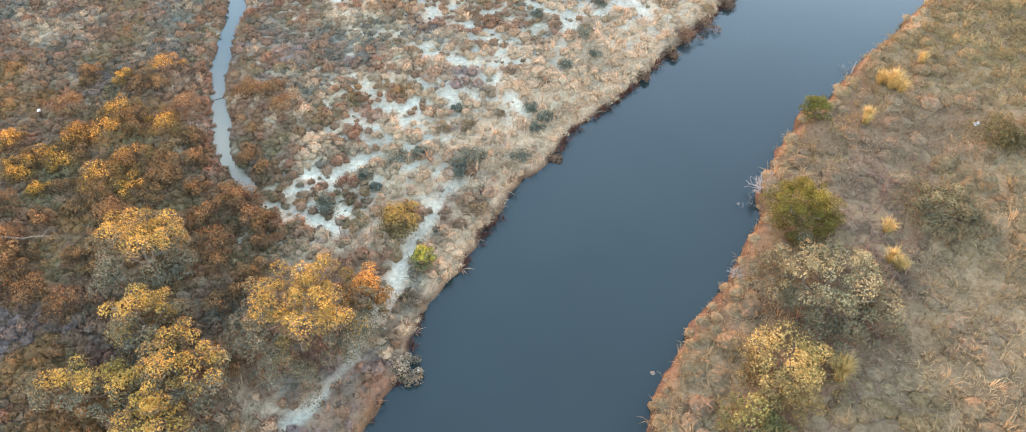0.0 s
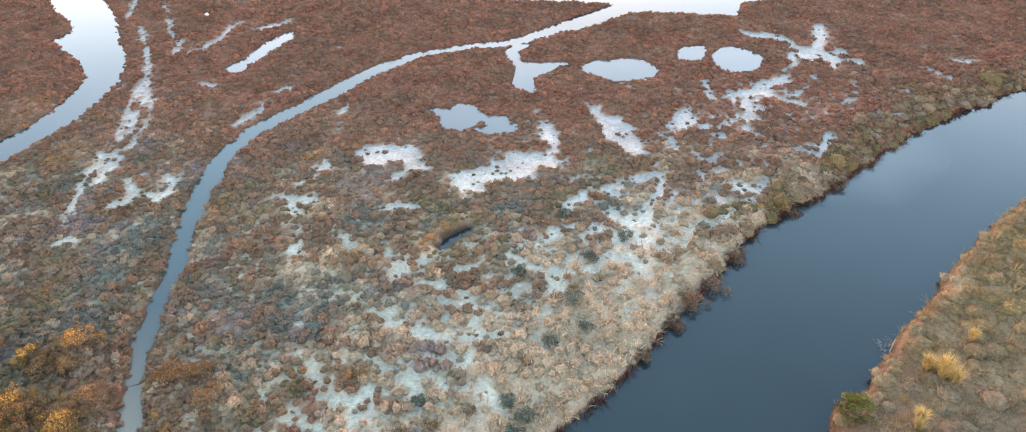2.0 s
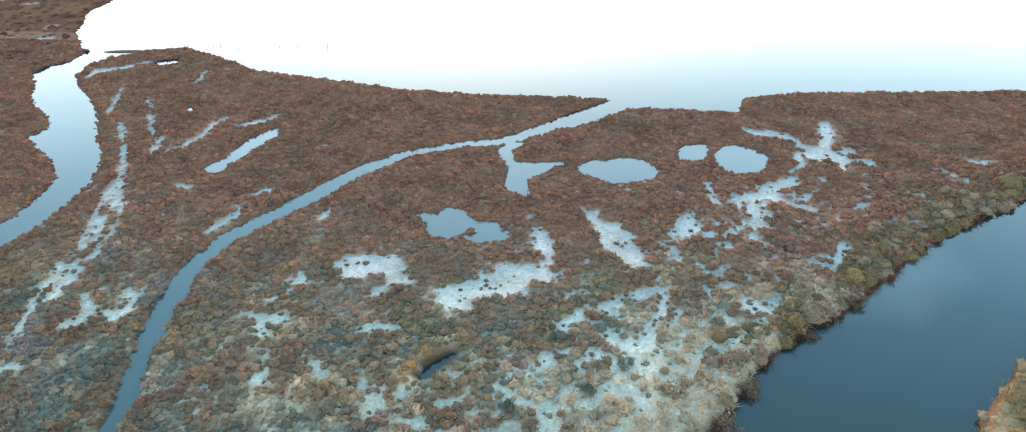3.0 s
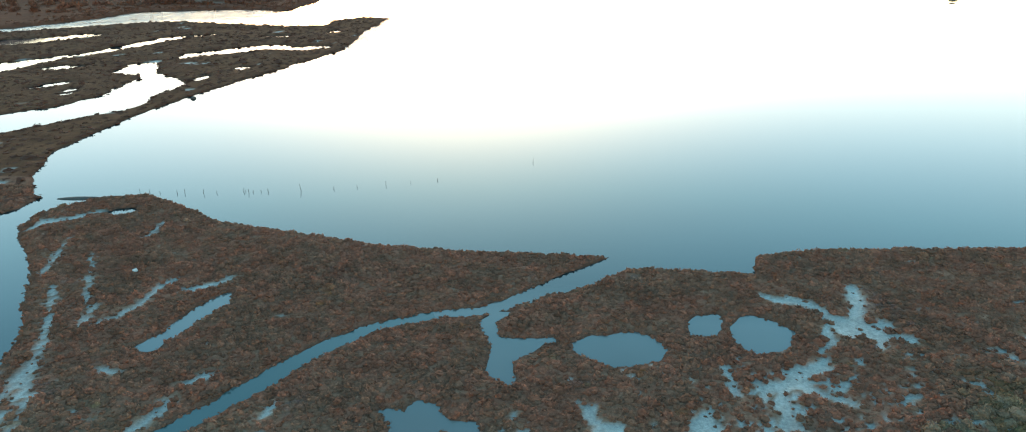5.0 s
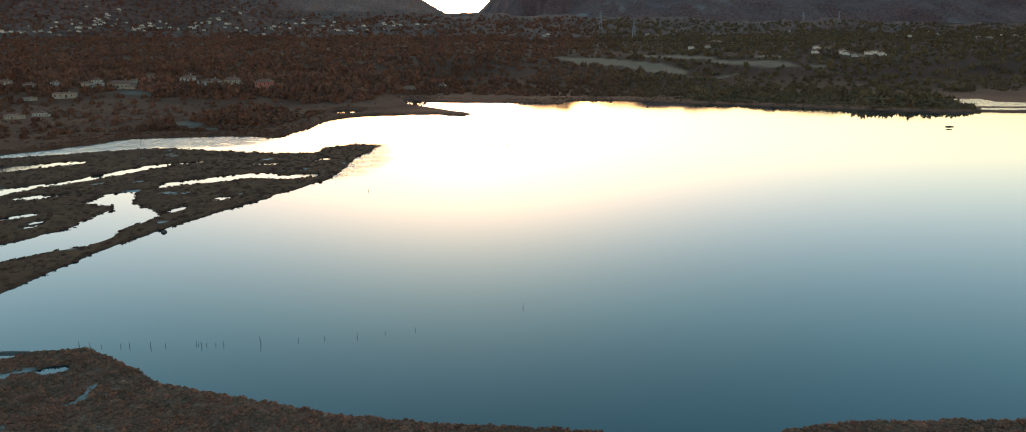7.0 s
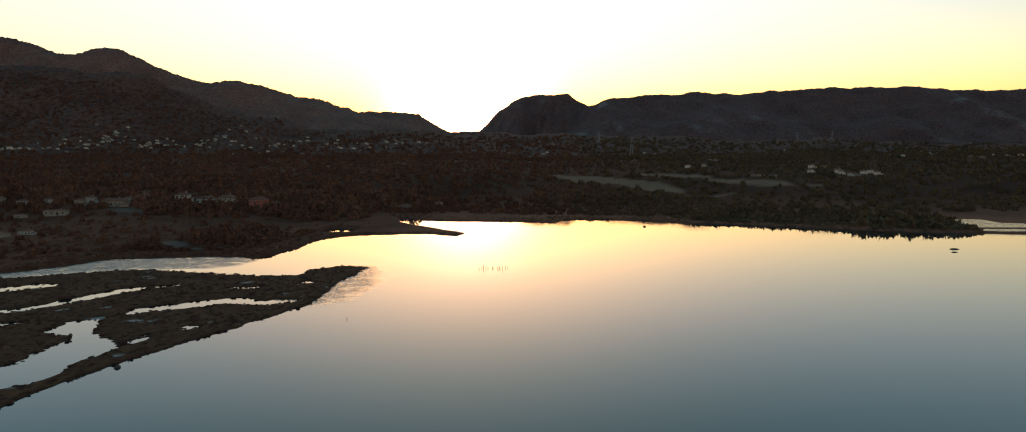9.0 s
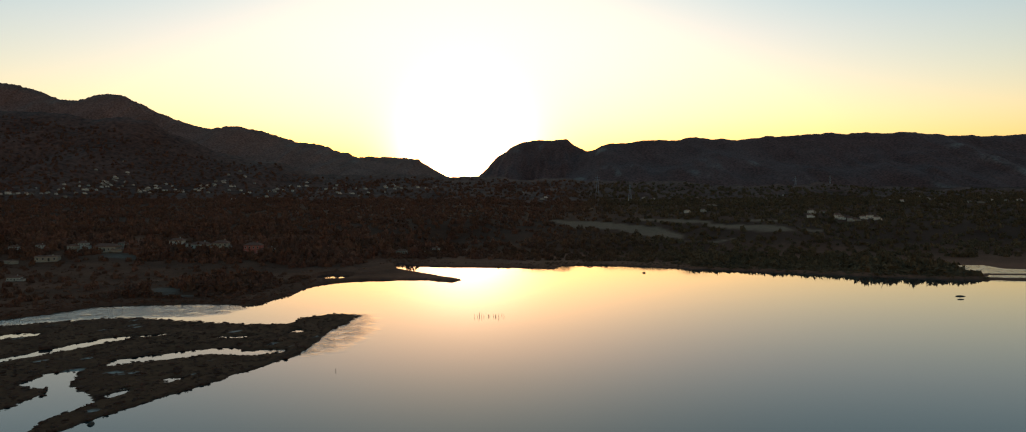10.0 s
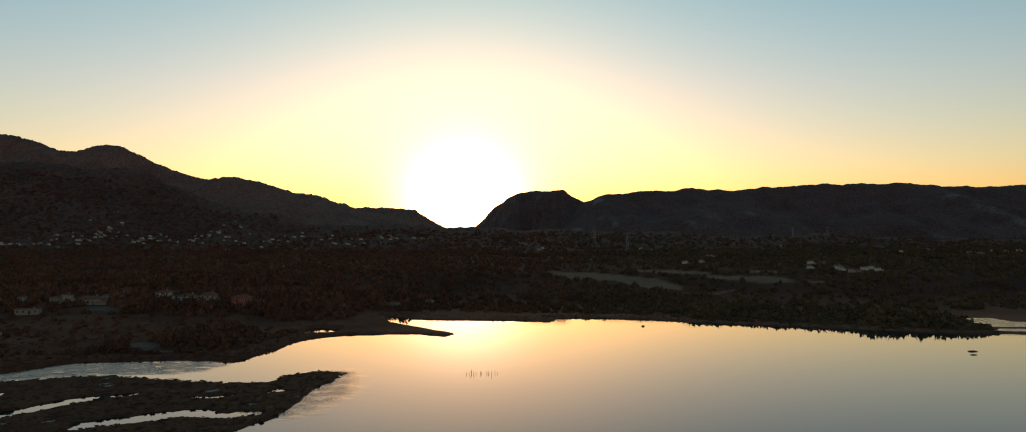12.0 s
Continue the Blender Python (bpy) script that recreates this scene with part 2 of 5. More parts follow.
def box_mesh(name, size, mat, bevel=0.02):
    bm = bmesh.new()
    bmesh.ops.create_cube(bm, size=1, matrix=Matrix.Diagonal((*size, 1)))
    if bevel:
        bmesh.ops.bevel(bm, geom=bm.edges[:], offset=bevel, segments=1, affect="EDGES")
    me = bpy.data.meshes.new(name)
    bm.to_mesh(me)
    bm.free()
    me.materials.append(mat)
    return me


def cushion(rng, sprigs=30, rings=2, around=6, rough=0.2, leaf=0.17, thin=1.0):
    """A low rounded shrub one metre wide: sprigs of leaves over an uneven dome."""
    v, f = [], []
    for i in range(rings):
        up = 0.5 * math.pi * i / rings
        for k in range(around):
            a = 2 * math.pi * (k + 0.5 * (i % 2)) / around
            r = 0.42 * (1 + rough * rng.normal())
            v.append((r * math.cos(up) * math.cos(a), r * math.cos(up) * math.sin(a), r * math.sin(up) - 0.04))
    v.append((0, 0, 0.42 * (1 + 0.5 * rough * rng.normal())))
    for i in range(rings - 1):
        for k in range(around):
            a, b = i * around + k, i * around + (k + 1) % around
            f += [(a, b, a + around), (b, b + around if (k + 1) < around else (i + 1) * around, a + around)]
    top = (rings - 1) * around
    f += [(top + k, top + (k + 1) % around, len(v) - 1) for k in range(around)]
    # shade put into the tint: dome darker than the sprigs over it
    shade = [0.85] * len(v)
    for _ in range(sprigs):
        a, up = rng.uniform(0, 2 * math.pi), math.asin(rng.uniform(0.02, 1))
        d = np.array([math.cos(up) * math.cos(a), math.cos(up) * math.sin(a), math.sin(up)])
        side = np.cross(d, rng.normal(size=3))
        side /= np.linalg.norm(side)
        along = np.cross(side, d) * (1 if rng.uniform() < 0.75 else -1)
        if along[2] < 0:
            along = -along
        root = d * 0.44 * rng.uniform(0.85, 1.1)
        wide, tall = leaf * thin * rng.uniform(0.5, 1.0), leaf * rng.uniform(0.8, 1.7)
        at = len(v)
        v += [tuple(root + side * wide), tuple(root - side * wide), tuple(root + along * tall + d * leaf * rng.uniform(0.2, 1.0))]
        f.append((at, at + 1, at + 2))
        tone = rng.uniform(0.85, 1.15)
        # each sprig is painted lighter towards its end, darker at the dome
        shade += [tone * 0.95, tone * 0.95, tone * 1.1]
    return np.array(v), np.array(f), np.array(shade)


def tussock(rng, blades=30, lean=0.5, thin=0.03):
    """A tuft of long grass one metre wide and high."""
    v, f, shade = [], [], []
    for _ in range(blades):
        a, out = rng.uniform(0, 2 * math.pi), rng.uniform(0.1, 1.0)
        d = np.array([math.cos(a), math.sin(a), 0])
        side = np.array([-d[1], d[0], 0]) * rng.uniform(0.6, 1.2) * thin
        root, tall = d * out * 0.22, rng.uniform(0.6, 1.0)
        bend = root + d * out * lean * 0.35 + (0, 0, tall * 0.7)
        tip = bend + d * out * lean * 0.6 + (rng.normal() * 0.05, rng.normal() * 0.05, tall * 0.15)
        at = len(v)
        v += [tuple(root + side), tuple(root - side), tuple(bend + side), tuple(bend - side), tuple(tip)]
        f += [(at, at + 1, at + 2), (at + 1, at + 3, at + 2), (at + 2, at + 3, at + 4)]
        # shade painted into the blade: dark root, light tip
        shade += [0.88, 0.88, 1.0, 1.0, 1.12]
    return np.array(v), np.array(f), np.array(shade)


def leaf_cloud(rng, count, size, squash=0.8, up=0.3):
    """Leaves scattered in the shell of a ball of radius one, most of them lying along it."""
    d = rng.normal(size=(count, 3))
    d /= np.linalg.norm(d, axis=1)[:, None]
    d[:, 2] = np.where(d[:, 2] < -0.5, -d[:, 2], d[:, 2])
    p = d * rng.uniform(0.72, 1.0, (count, 1)) * (1, 1, squash)
    grow = rng.normal(size=(count, 3))
    grow -= d * ((grow * d).sum(1)[:, None] - rng.uniform(-0.2, 0.9, (count, 1)))
    grow += (0, 0, up)
    grow /= np.linalg.norm(grow, axis=1)[:, None]
    side = np.cross(grow, d + rng.normal(size=(count, 3)) * 0.35)
    side /= np.linalg.norm(side, axis=1)[:, None] + 1e-9
    s = size * rng.uniform(0.6, 1.3, (count, 1))
    v = np.stack([p - grow * s * 0.5, p + side * s * 0.36, p + grow * s * 0.6, p - side * s * 0.36], 1).reshape(-1, 3)
    f = np.arange(count * 4).reshape(-1, 4)
    return v, f


def scatter(name, kinds, rng, places, scale, tall, tint, mat):
    """One mesh of many plants, each a turned and stretched copy of one of the kinds."""
    pick = rng.integers(0, len(kinds), len(places))
    turn = rng.uniform(0, 2 * np.pi, len(places))
    vs, fs, ts, at = [], [], [], 0
    for k, (v, f, shade) in enumerate(kinds):
        idx = np.nonzero(pick == k)[0]
        if not len(idx):
            continue
        c, s = np.cos(turn[idx])[:, None], np.sin(turn[idx])[:, None]
        sc = scale[idx][:, None]
        x = (v[:, 0] * c - v[:, 1] * s) * sc + places[idx, :1]
        y = (v[:, 0] * s + v[:, 1] * c) * sc + places[idx, 1:2]
        z = v[:, 2] * tall[idx][:, None] + places[idx, 2:3]
        vs.append(np.stack([x, y, z], -1).reshape(-1, 3))
        fs.append((f[None] + (np.arange(len(idx)) * len(v))[:, None, None]).reshape(-1, f.shape[1]) + at)
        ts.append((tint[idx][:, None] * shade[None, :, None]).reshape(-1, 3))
        at += len(idx) * len(v)
    return mesh_of(name, np.concatenate(vs), np.concatenate(fs), mat, np.clip(np.concatenate(ts), 0, 1))


# ---- the plan: waters, flats and shores ----
RIVER_LEFT = [(-6.0, -60.0), (1.5, -5.0), (3.0, 8.4), (3.6, 10.1), (3.9, 12.0), (4.3, 14.2), (5.1, 16.2), (6.4, 19.5), (7.9, 23.5), (9.3, 24.8), (10.4, 27.4),
              (12.3, 30.0), (13.9, 32.0), (15.5, 34.2), (17.6, 37.5), (18.6, 39.0), (20.0, 41.4), (21.0, 43.1), (23.2, 45.6), (25.4, 47.9), (27.1, 48.9),
              (28.8, 51.1), (31.7, 54.0), (36.2, 58.5), (40.7, 62.1), (45.4, 65.6), (60.7, 75.2), (112.9, 97.7), (400.0, 180.0)]
RIVER_RIGHT = [(400.0, 150.0), (112.8, 83.0), (60.9, 63.1), (42.0, 51.1), (36.9, 46.3), (34.2, 43.2), (30.9, 38.9), (27.8, 35.1), (27.0, 33.8), (25.5, 31.8), (24.0, 30.7),
               (22.9, 28.3), (21.8, 26.8), (21.4, 25.5), (20.4, 23.4), (20.5, 21.9), (19.2, 19.2), (18.5, 17.1), (16.4, 14.5), (15.7, 12.7), (14.8, 10.7), (14.6, 9.1),
               (14.0, -5.0), (8.0, -60.0)]
CREEK = [(-6.4, 21.2, 0.11), (-7.3, 21.8, 0.18), (-8.4, 23.1, 0.18), (-9.4, 24.7, 0.25), (-10.4, 26.9, 0.27), (-11.4, 29.3, 0.22), (-12.2, 31.8, 0.35), (-12.7, 34.6, 0.32), (-13.2, 37.3, 0.37), (-14.6, 42.7, 0.47), (-15.0, 45.9, 0.59), (-15.6, 50.3, 0.55), (-14.7, 54.4, 0.55), (-12.5, 57.9, 0.53), (-9.8, 62.4, 0.61), (-7.6, 66.1, 0.54), (-4.9, 69.2, 0.4), (-0.6, 71.5, 0.36), (3.0, 72.6, 0.48), (5.1, 74.0, 0.54), (8.0, 76.8, 0.81), (9.8, 78.2, 1.3), (12.3, 80.7, 1.2), (14.4, 83.0, 1.1), (15.4, 85.5, 1.5)]
CHANNEL = [(-49.6, 94.1), (-49.6, 90.3), (-51.1, 88.3), (-51.2, 85.7), (-48.6, 82.3), (-46.7, 78.7), (-43.3, 75.5), (-40.8, 73.2), (-40.1, 71.7), (-40.6, 69.5), (-37.6, 66.9), (-34.8, 64.6), (-33.0, 62.3), (-32.7, 60.5), (-32.5, 57.3), (-32.4, 54.1), (-34.1, 49.4), (-38.8, 40.0), (-62.1, 15.8), (-90.0, -5.0), (-88.0, -14.0), (-57.9, 8.5), (-35.7, 34.8), (-31.8, 46.5), (-30.5, 51.5), (-29.9, 55.0), (-29.7, 58.1), (-30.1, 61.4), (-30.7, 64.3), (-32.2, 66.7), (-35.4, 71.4), (-38.2, 75.9), (-40.7, 79.2), (-44.1, 82.6), (-46.2, 85.5), (-46.6, 88.7), (-45.8, 91.5), (-44.9, 95.5), (-47.5, 95.8)]
BRANCH = [(3.1, 70.9), (4.3, 68.1), (4.7, 65.9), (4.5, 64.4), (5.3, 63.4), (6.2, 62.6), (6.5, 62.9), (6.3, 64.3), (6.1, 65.6), (6.7, 66.2), (7.6, 66.9), (7.7, 67.9), (9.0, 68.3), (9.0, 68.8), (7.6, 68.5), (5.6, 68.3), (4.7, 69.0), (4.3, 70.7), (5.3, 72.4), (4.0, 72.7)]
MARSH_POND = [[(-1.7, 59.1), (-0.8, 59.0), (0.1, 59.0), (0.8, 60.1), (1.8, 60.0), (2.3, 59.0), (3.4, 58.3), (4.4, 58.4), (4.8, 57.5), (5.4, 56.8), (5.6, 56.1), (4.2, 55.6), (3.0, 55.5), (2.4, 56.0), (3.3, 56.6), (2.9, 57.4), (2.2, 57.4), (2.1, 56.3), (1.6, 55.8), (0.4, 56.2), (-0.3, 56.9), (-1.0, 57.9)]]
SHORE_PONDS = [[(-39.2, 89.9), (-38.7, 91.1), (-37.2, 91.2), (-36.9, 90.3), (-38.3, 89.5)],
    [(10.5, 68.3), (11.5, 69.0), (13.2, 69.3), (14.5, 69.9), (15.4, 69.6), (16.3, 68.9), (16.9, 67.8), (16.5, 66.8), (14.5, 66.0), (13.2, 65.8), (11.7, 66.6), (10.9, 67.5)],
    [(19.3, 71.4), (19.8, 72.6), (20.4, 73.0), (21.2, 73.2), (21.0, 71.4), (20.7, 70.6), (19.4, 70.7)],
    [(22.5, 71.7), (23.3, 73.0), (24.5, 73.2), (25.8, 72.4), (26.4, 71.4), (25.9, 69.4), (24.9, 68.5), (23.6, 68.4), (22.8, 69.5), (22.5, 70.6)],
    [(-21.0, 64.8), (-20.8, 65.8), (-20.1, 67.4), (-19.9, 69.2), (-19.4, 71.1), (-19.0, 72.4), (-18.3, 73.1), (-18.0, 71.8), (-18.7, 70.7), (-19.0, 69.3), (-19.4, 67.8), (-20.0, 65.9), (-20.2, 64.5)]]
PONDS = MARSH_POND + SHORE_PONDS
TRENCH = [(2.4, 41.1, 0.2), (2.9, 42.1, 0.36), (3.8, 43.2, 0.2)]
SPIT_LAGOONS = [[(-86.9, 123.3), (-74.8, 134.0), (-74.0, 139.1), (-72.3, 141.5), (-73.2, 148.0), (-73.4, 152.1), (-73.6, 156.4), (-75.7, 160.9), (-78.5, 160.1), (-83.5, 162.7), (-82.5, 165.3), (-83.5, 169.8), (-81.4, 171.3), (-78.6, 169.5), (-74.9, 162.2), (-71.8, 159.4), (-68.2, 156.9), (-63.2, 150.8), (-63.8, 148.3), (-64.2, 142.1), (-62.7, 137.0), (-63.3, 133.0), (-66.3, 129.7), (-68.2, 126.6), (-81.3, 108.0)],
    [(-78.2, 178.0), (-77.8, 182.6), (-75.1, 185.9), (-70.8, 189.6), (-66.8, 194.1), (-61.9, 195.4), (-58.2, 192.2), (-57.1, 193.1), (-49.9, 194.5), (-49.3, 192.0), (-56.2, 189.0), (-62.0, 190.2), (-66.4, 186.6), (-70.7, 183.1), (-74.2, 181.3), (-76.1, 178.1)]]
LONG_POOLS = [[(-120.6, 161.8), (-108.2, 172.8), (-106.7, 176.6), (-102.2, 180.8), (-100.1, 189.1), (-97.3, 197.4), (-95.3, 205.3), (-91.5, 207.6), (-91.0, 203.6), (-92.9, 196.8), (-95.1, 191.2), (-97.5, 185.1), (-100.0, 180.9), (-102.4, 176.9), (-104.1, 173.1), (-104.3, 169.6), (-106.4, 157.3)],
    [(-146.1, 189.7), (-131.1, 200.5), (-124.9, 203.3), (-122.1, 206.6), (-115.9, 209.1), (-113.9, 206.1), (-121.4, 198.5), (-126.1, 191.7)]]
SMALL_POOLS = [[(-99.5, 163.4), (-98.3, 167.3), (-92.4, 167.8), (-94.8, 164.4)],
    [(-63.4, 156.1), (-62.7, 158.4), (-63.3, 160.7), (-61.8, 157.4), (-62.2, 155.1)],
    [(-90.3, 146.7), (-88.3, 150.4), (-85.6, 152.7), (-86.8, 148.4)],
    [(-80.5, 141.7), (-81.4, 146.9), (-80.1, 142.7)],
    [(-90.4, 207.2), (-84.3, 210.2), (-86.0, 207.0)],
    [(-71.3, 208.0), (-62.5, 211.2), (-66.0, 207.4)],
    [(-57.3, 213.2), (-56.7, 218.7), (-54.7, 215.5)],
    [(-59.9, 167.0), (-58.6, 168.4), (-58.1, 165.9)]]
SPIT_POOLS = LONG_POOLS + SMALL_POOLS
SHORE_POOLS = [[(-94.0, 331.6), (-98.3, 348.5), (-94.1, 353.3), (-86.5, 349.1), (-82.5, 343.3), (-84.6, 332.0)],
               [(171.0, 377.0), (190.0, 378.0), (260.0, 379.0), (260.0, 396.0), (204.0, 392.0), (190.0, 396.0), (186.0, 412.0), (179.0, 420.0), (181.0, 400.0), (174.0, 388.0)],
               [(163.0, 356.5), (182.0, 358.0), (250.0, 360.0), (250.0, 368.0), (185.0, 366.0), (167.0, 362.5)]]
LAGOONS = SPIT_LAGOONS + SPIT_POOLS + SHORE_POOLS
MARSH_SHORE = [(-44.8, 91.8), (-42.8, 94.1), (-37.7, 95.6), (-30.3, 91.3), (-26.6, 88.9), (-20.5, 87.1), (-15.4, 85.9), (-9.3, 84.7), (-2.4, 83.9), (3.8, 83.7), (10.1, 83.6), (15.3, 83.7), (14.9, 83.0),
               (12.8, 81.7), (14.2, 81.4), (25.7, 81.1), (26.5, 85.0), (30.6, 86.5), (37.4, 87.4), (50.2, 89.0), (70.9, 91.1), (123.5, 98.1), (400.0, 182.3), (700.0, 260.3)]
MAINLAND_SHORE = [(700.0, 300.0), (294.5, 342.1), (178.0, 345.4), (147.8, 348.3), (117.4, 360.9), (93.9, 372.2), (73.5, 381.1), (54.3, 388.5), (40.5, 397.9), (12.0, 403.0), (0.0, 402.3), (-3.0, 385.4), (-20.9, 390.1), (-36.3, 389.5), (-55.1, 390.6), (-68.8, 395.8), (-80.5, 411.5), (-79.1, 397.4), (-72.8, 379.0), (-62.4, 365.8), (-47.4, 347.9), (-39.0, 338.3), (-36.5, 334.4), (-37.8, 326.4), (-53.1, 334.9), (-72.9, 328.6), (-79.6, 324.3), (-84.6, 315.3), (-86.6, 302.3), (-84.2, 285.6), (-85.4, 270.5), (-84.3, 261.9), (-89.2, 258.3), (-96.8, 261.2), (-104.2, 260.7), (-120.3, 256.4), (-131.0, 252.6), (-133.7, 240.3), (-136.9, 233.1), (-139.0, 227.6), (-146.5, 217.2), (-183.0, 198.0), (-248.6, 177.5)]
SPIT_SHORE = [(-240.5, 163.7), (-178.9, 186.9), (-141.3, 212.3), (-129.6, 221.0), (-116.7, 230.2), (-105.0, 233.7), (-70.6, 225.3), (-62.6, 227.9), (-62.6, 237.2), (-57.2, 244.3), (-48.7, 242.6),
              (-47.9, 229.8), (-48.6, 217.1), (-46.4, 205.2), (-45.3, 189.7), (-51.8, 164.0), (-57.2, 143.5), (-59.5, 128.7), (-59.7, 110.2), (-55.1, 100.1), (-50.9, 94.6)]
LAKE = MARSH_SHORE + MAINLAND_SHORE + SPIT_SHORE
WEST_FLATS = [[(-6.6, 52.2), (-5.7, 52.5), (-4.7, 52.9), (-3.3, 53.2), (-2.0, 52.8), (-1.2, 52.0), (-0.5, 50.5), (-0.2, 49.8), (-0.9, 49.9), (-1.5, 49.7), (-2.0, 48.9), (-2.3, 47.8), (-2.5, 48.8), (-2.0, 49.6), (-2.0, 50.8), (-2.9, 50.8), (-3.9, 50.2), (-4.5, 49.9), (-4.5, 48.8), (-4.7, 49.8), (-5.3, 50.8), (-5.7, 51.6)],
    [(1.0, 49.4), (2.6, 50.1), (4.2, 51.0), (4.3, 52.1), (4.5, 51.0), (5.2, 51.8), (6.1, 52.7), (7.1, 53.0), (8.8, 52.7), (9.1, 51.8), (8.9, 50.9), (7.9, 51.0), (7.8, 49.5), (7.5, 48.4), (7.0, 49.0), (6.2, 48.6), (6.6, 47.3), (6.1, 46.6), (6.2, 47.9), (5.8, 48.9), (5.2, 48.4), (4.6, 47.9), (4.2, 48.8), (4.1, 47.4), (3.3, 47.1), (3.1, 46.2), (2.2, 47.9), (1.6, 48.7)]]
NORTH_FLATS = [[(6.7, 58.9), (7.3, 58.0), (8.4, 57.5), (9.1, 56.4), (9.4, 54.2), (9.0, 53.0), (8.4, 52.9), (7.9, 54.5), (7.3, 56.7)],
    [(10.7, 60.8), (11.7, 60.4), (12.7, 59.0), (13.9, 58.7), (14.6, 58.3), (14.9, 56.9), (14.4, 56.0), (15.4, 55.8), (15.2, 54.4), (14.8, 53.1), (14.0, 53.9), (13.1, 54.8), (12.4, 55.8), (12.0, 57.1), (11.7, 58.5)],
    [(-9.4, 56.8), (-9.3, 58.4), (-8.3, 59.3), (-8.3, 58.0), (-8.6, 57.0)]]
LAGOON_FLATS = WEST_FLATS + NORTH_FLATS
RIVER_FLATS = [[(17.1, 58.5), (18.3, 60.0), (19.1, 61.1), (19.2, 59.6), (19.8, 59.2), (19.4, 58.0), (18.1, 57.5), (17.3, 57.6)],
    [(29.9, 74.4), (31.7, 73.8), (34.6, 73.2), (33.6, 71.4), (32.2, 68.8), (31.7, 71.2), (29.9, 70.4), (29.7, 72.3)],
    [(-3.7, 20.8), (-3.4, 21.6), (-2.9, 22.6), (-2.5, 23.4), (-2.0, 24.0), (-1.2, 23.4), (-1.1, 22.7), (-1.8, 22.0), (-2.7, 21.6), (-3.1, 21.1)],
    [(-2.5, 30.1), (-1.5, 30.5), (-0.5, 29.3), (0.5, 27.6), (1.4, 27.7), (1.4, 26.8), (0.5, 26.7), (-0.5, 27.5), (-1.4, 28.9)],
    [(-0.4, 40.1), (0.7, 38.9), (1.9, 37.5), (0.7, 37.8)],
    [(9.3, 37.8), (9.7, 39.0), (10.3, 40.2), (10.8, 39.1), (10.2, 37.5)]]
FLATS = LAGOON_FLATS + RIVER_FLATS
FOOTPATH = [[(-0.5, 7.8, 0.38), (0.4, 8.7, 0.28), (0.9, 9.7, 0.23)],
    [(1.0, 10.0, 0.31), (1.4, 11.5, 0.35), (1.9, 12.8, 0.36), (2.4, 14.1, 0.52), (2.6, 15.5, 0.54), (2.7, 17.1, 0.29), (3.0, 18.5, 0.43), (3.4, 19.8, 0.24), (4.0, 21.3, 0.21), (4.9, 22.8, 0.21)]]
BRAIDED_RILLS = [[(-33.8, 73.1, 0.12), (-31.3, 69.6, 0.15), (-29.4, 66.3, 0.14), (-27.9, 63.3, 0.17), (-27.0, 59.4, 0.21), (-26.0, 56.4, 0.2), (-25.3, 54.1, 0.22), (-24.7, 51.5, 0.23), (-24.4, 49.4, 0.27), (-23.9, 47.2, 0.21), (-23.6, 45.1, 0.19), (-23.2, 43.8, 0.17), (-22.5, 41.3, 0.15)],
    [(-28.5, 64.5, 0.09), (-26.2, 59.5, 0.1), (-25.2, 56.5, 0.12), (-24.6, 54.1, 0.14), (-24.1, 51.9, 0.17), (-23.8, 50.3, 0.16), (-23.0, 48.0, 0.15), (-23.0, 45.5, 0.12)]]
WEST_THREADS = [[(-25.0, 58.5, 0.1), (-23.7, 55.1, 0.12), (-23.4, 52.9, 0.14), (-23.1, 50.8, 0.17), (-22.8, 48.0, 0.16), (-22.8, 45.8, 0.13)],
    [(-39.0, 83.1, 0.08), (-37.7, 79.4, 0.08), (-36.3, 75.3, 0.08)],
    [(-34.4, 79.7, 0.12), (-32.8, 77.2, 0.12), (-30.9, 73.3, 0.08), (-28.3, 69.8, 0.18), (-27.2, 67.2, 0.11)],
    [(-26.5, 67.2, 0.11), (-25.1, 69.1, 0.14), (-24.5, 71.2, 0.19), (-24.5, 73.9, 0.19), (-24.0, 75.4, 0.11)]]
WEST_RILLS = BRAIDED_RILLS + WEST_THREADS
EAST_RILLS = [[(25.6, 76.8, 0.36), (27.0, 76.2, 0.48), (28.7, 75.7, 0.47), (29.8, 74.8, 0.23)],
    [(29.8, 74.8, 0.23), (29.5, 72.3, 0.17), (29.0, 69.7, 0.22), (28.2, 68.3, 0.22)],
    [(33.2, 79.0, 0.37), (32.8, 76.0, 0.35), (31.9, 74.0, 0.35)],
    [(33.6, 71.4, 0.33), (35.3, 70.7, 0.33)],
    [(23.1, 63.5, 0.25), (24.7, 64.1, 0.46), (26.3, 66.0, 0.42), (28.1, 67.3, 0.21)],
    [(25.7, 64.1, 0.41), (26.8, 63.1, 0.35), (28.4, 62.4, 0.3)],
    [(27.8, 63.9, 0.3), (28.7, 64.5, 0.26)],
    [(24.0, 62.9, 0.25), (23.8, 61.0, 0.29), (24.3, 59.4, 0.24)],
    [(23.8, 60.1, 0.14), (22.9, 57.4, 0.09)]]
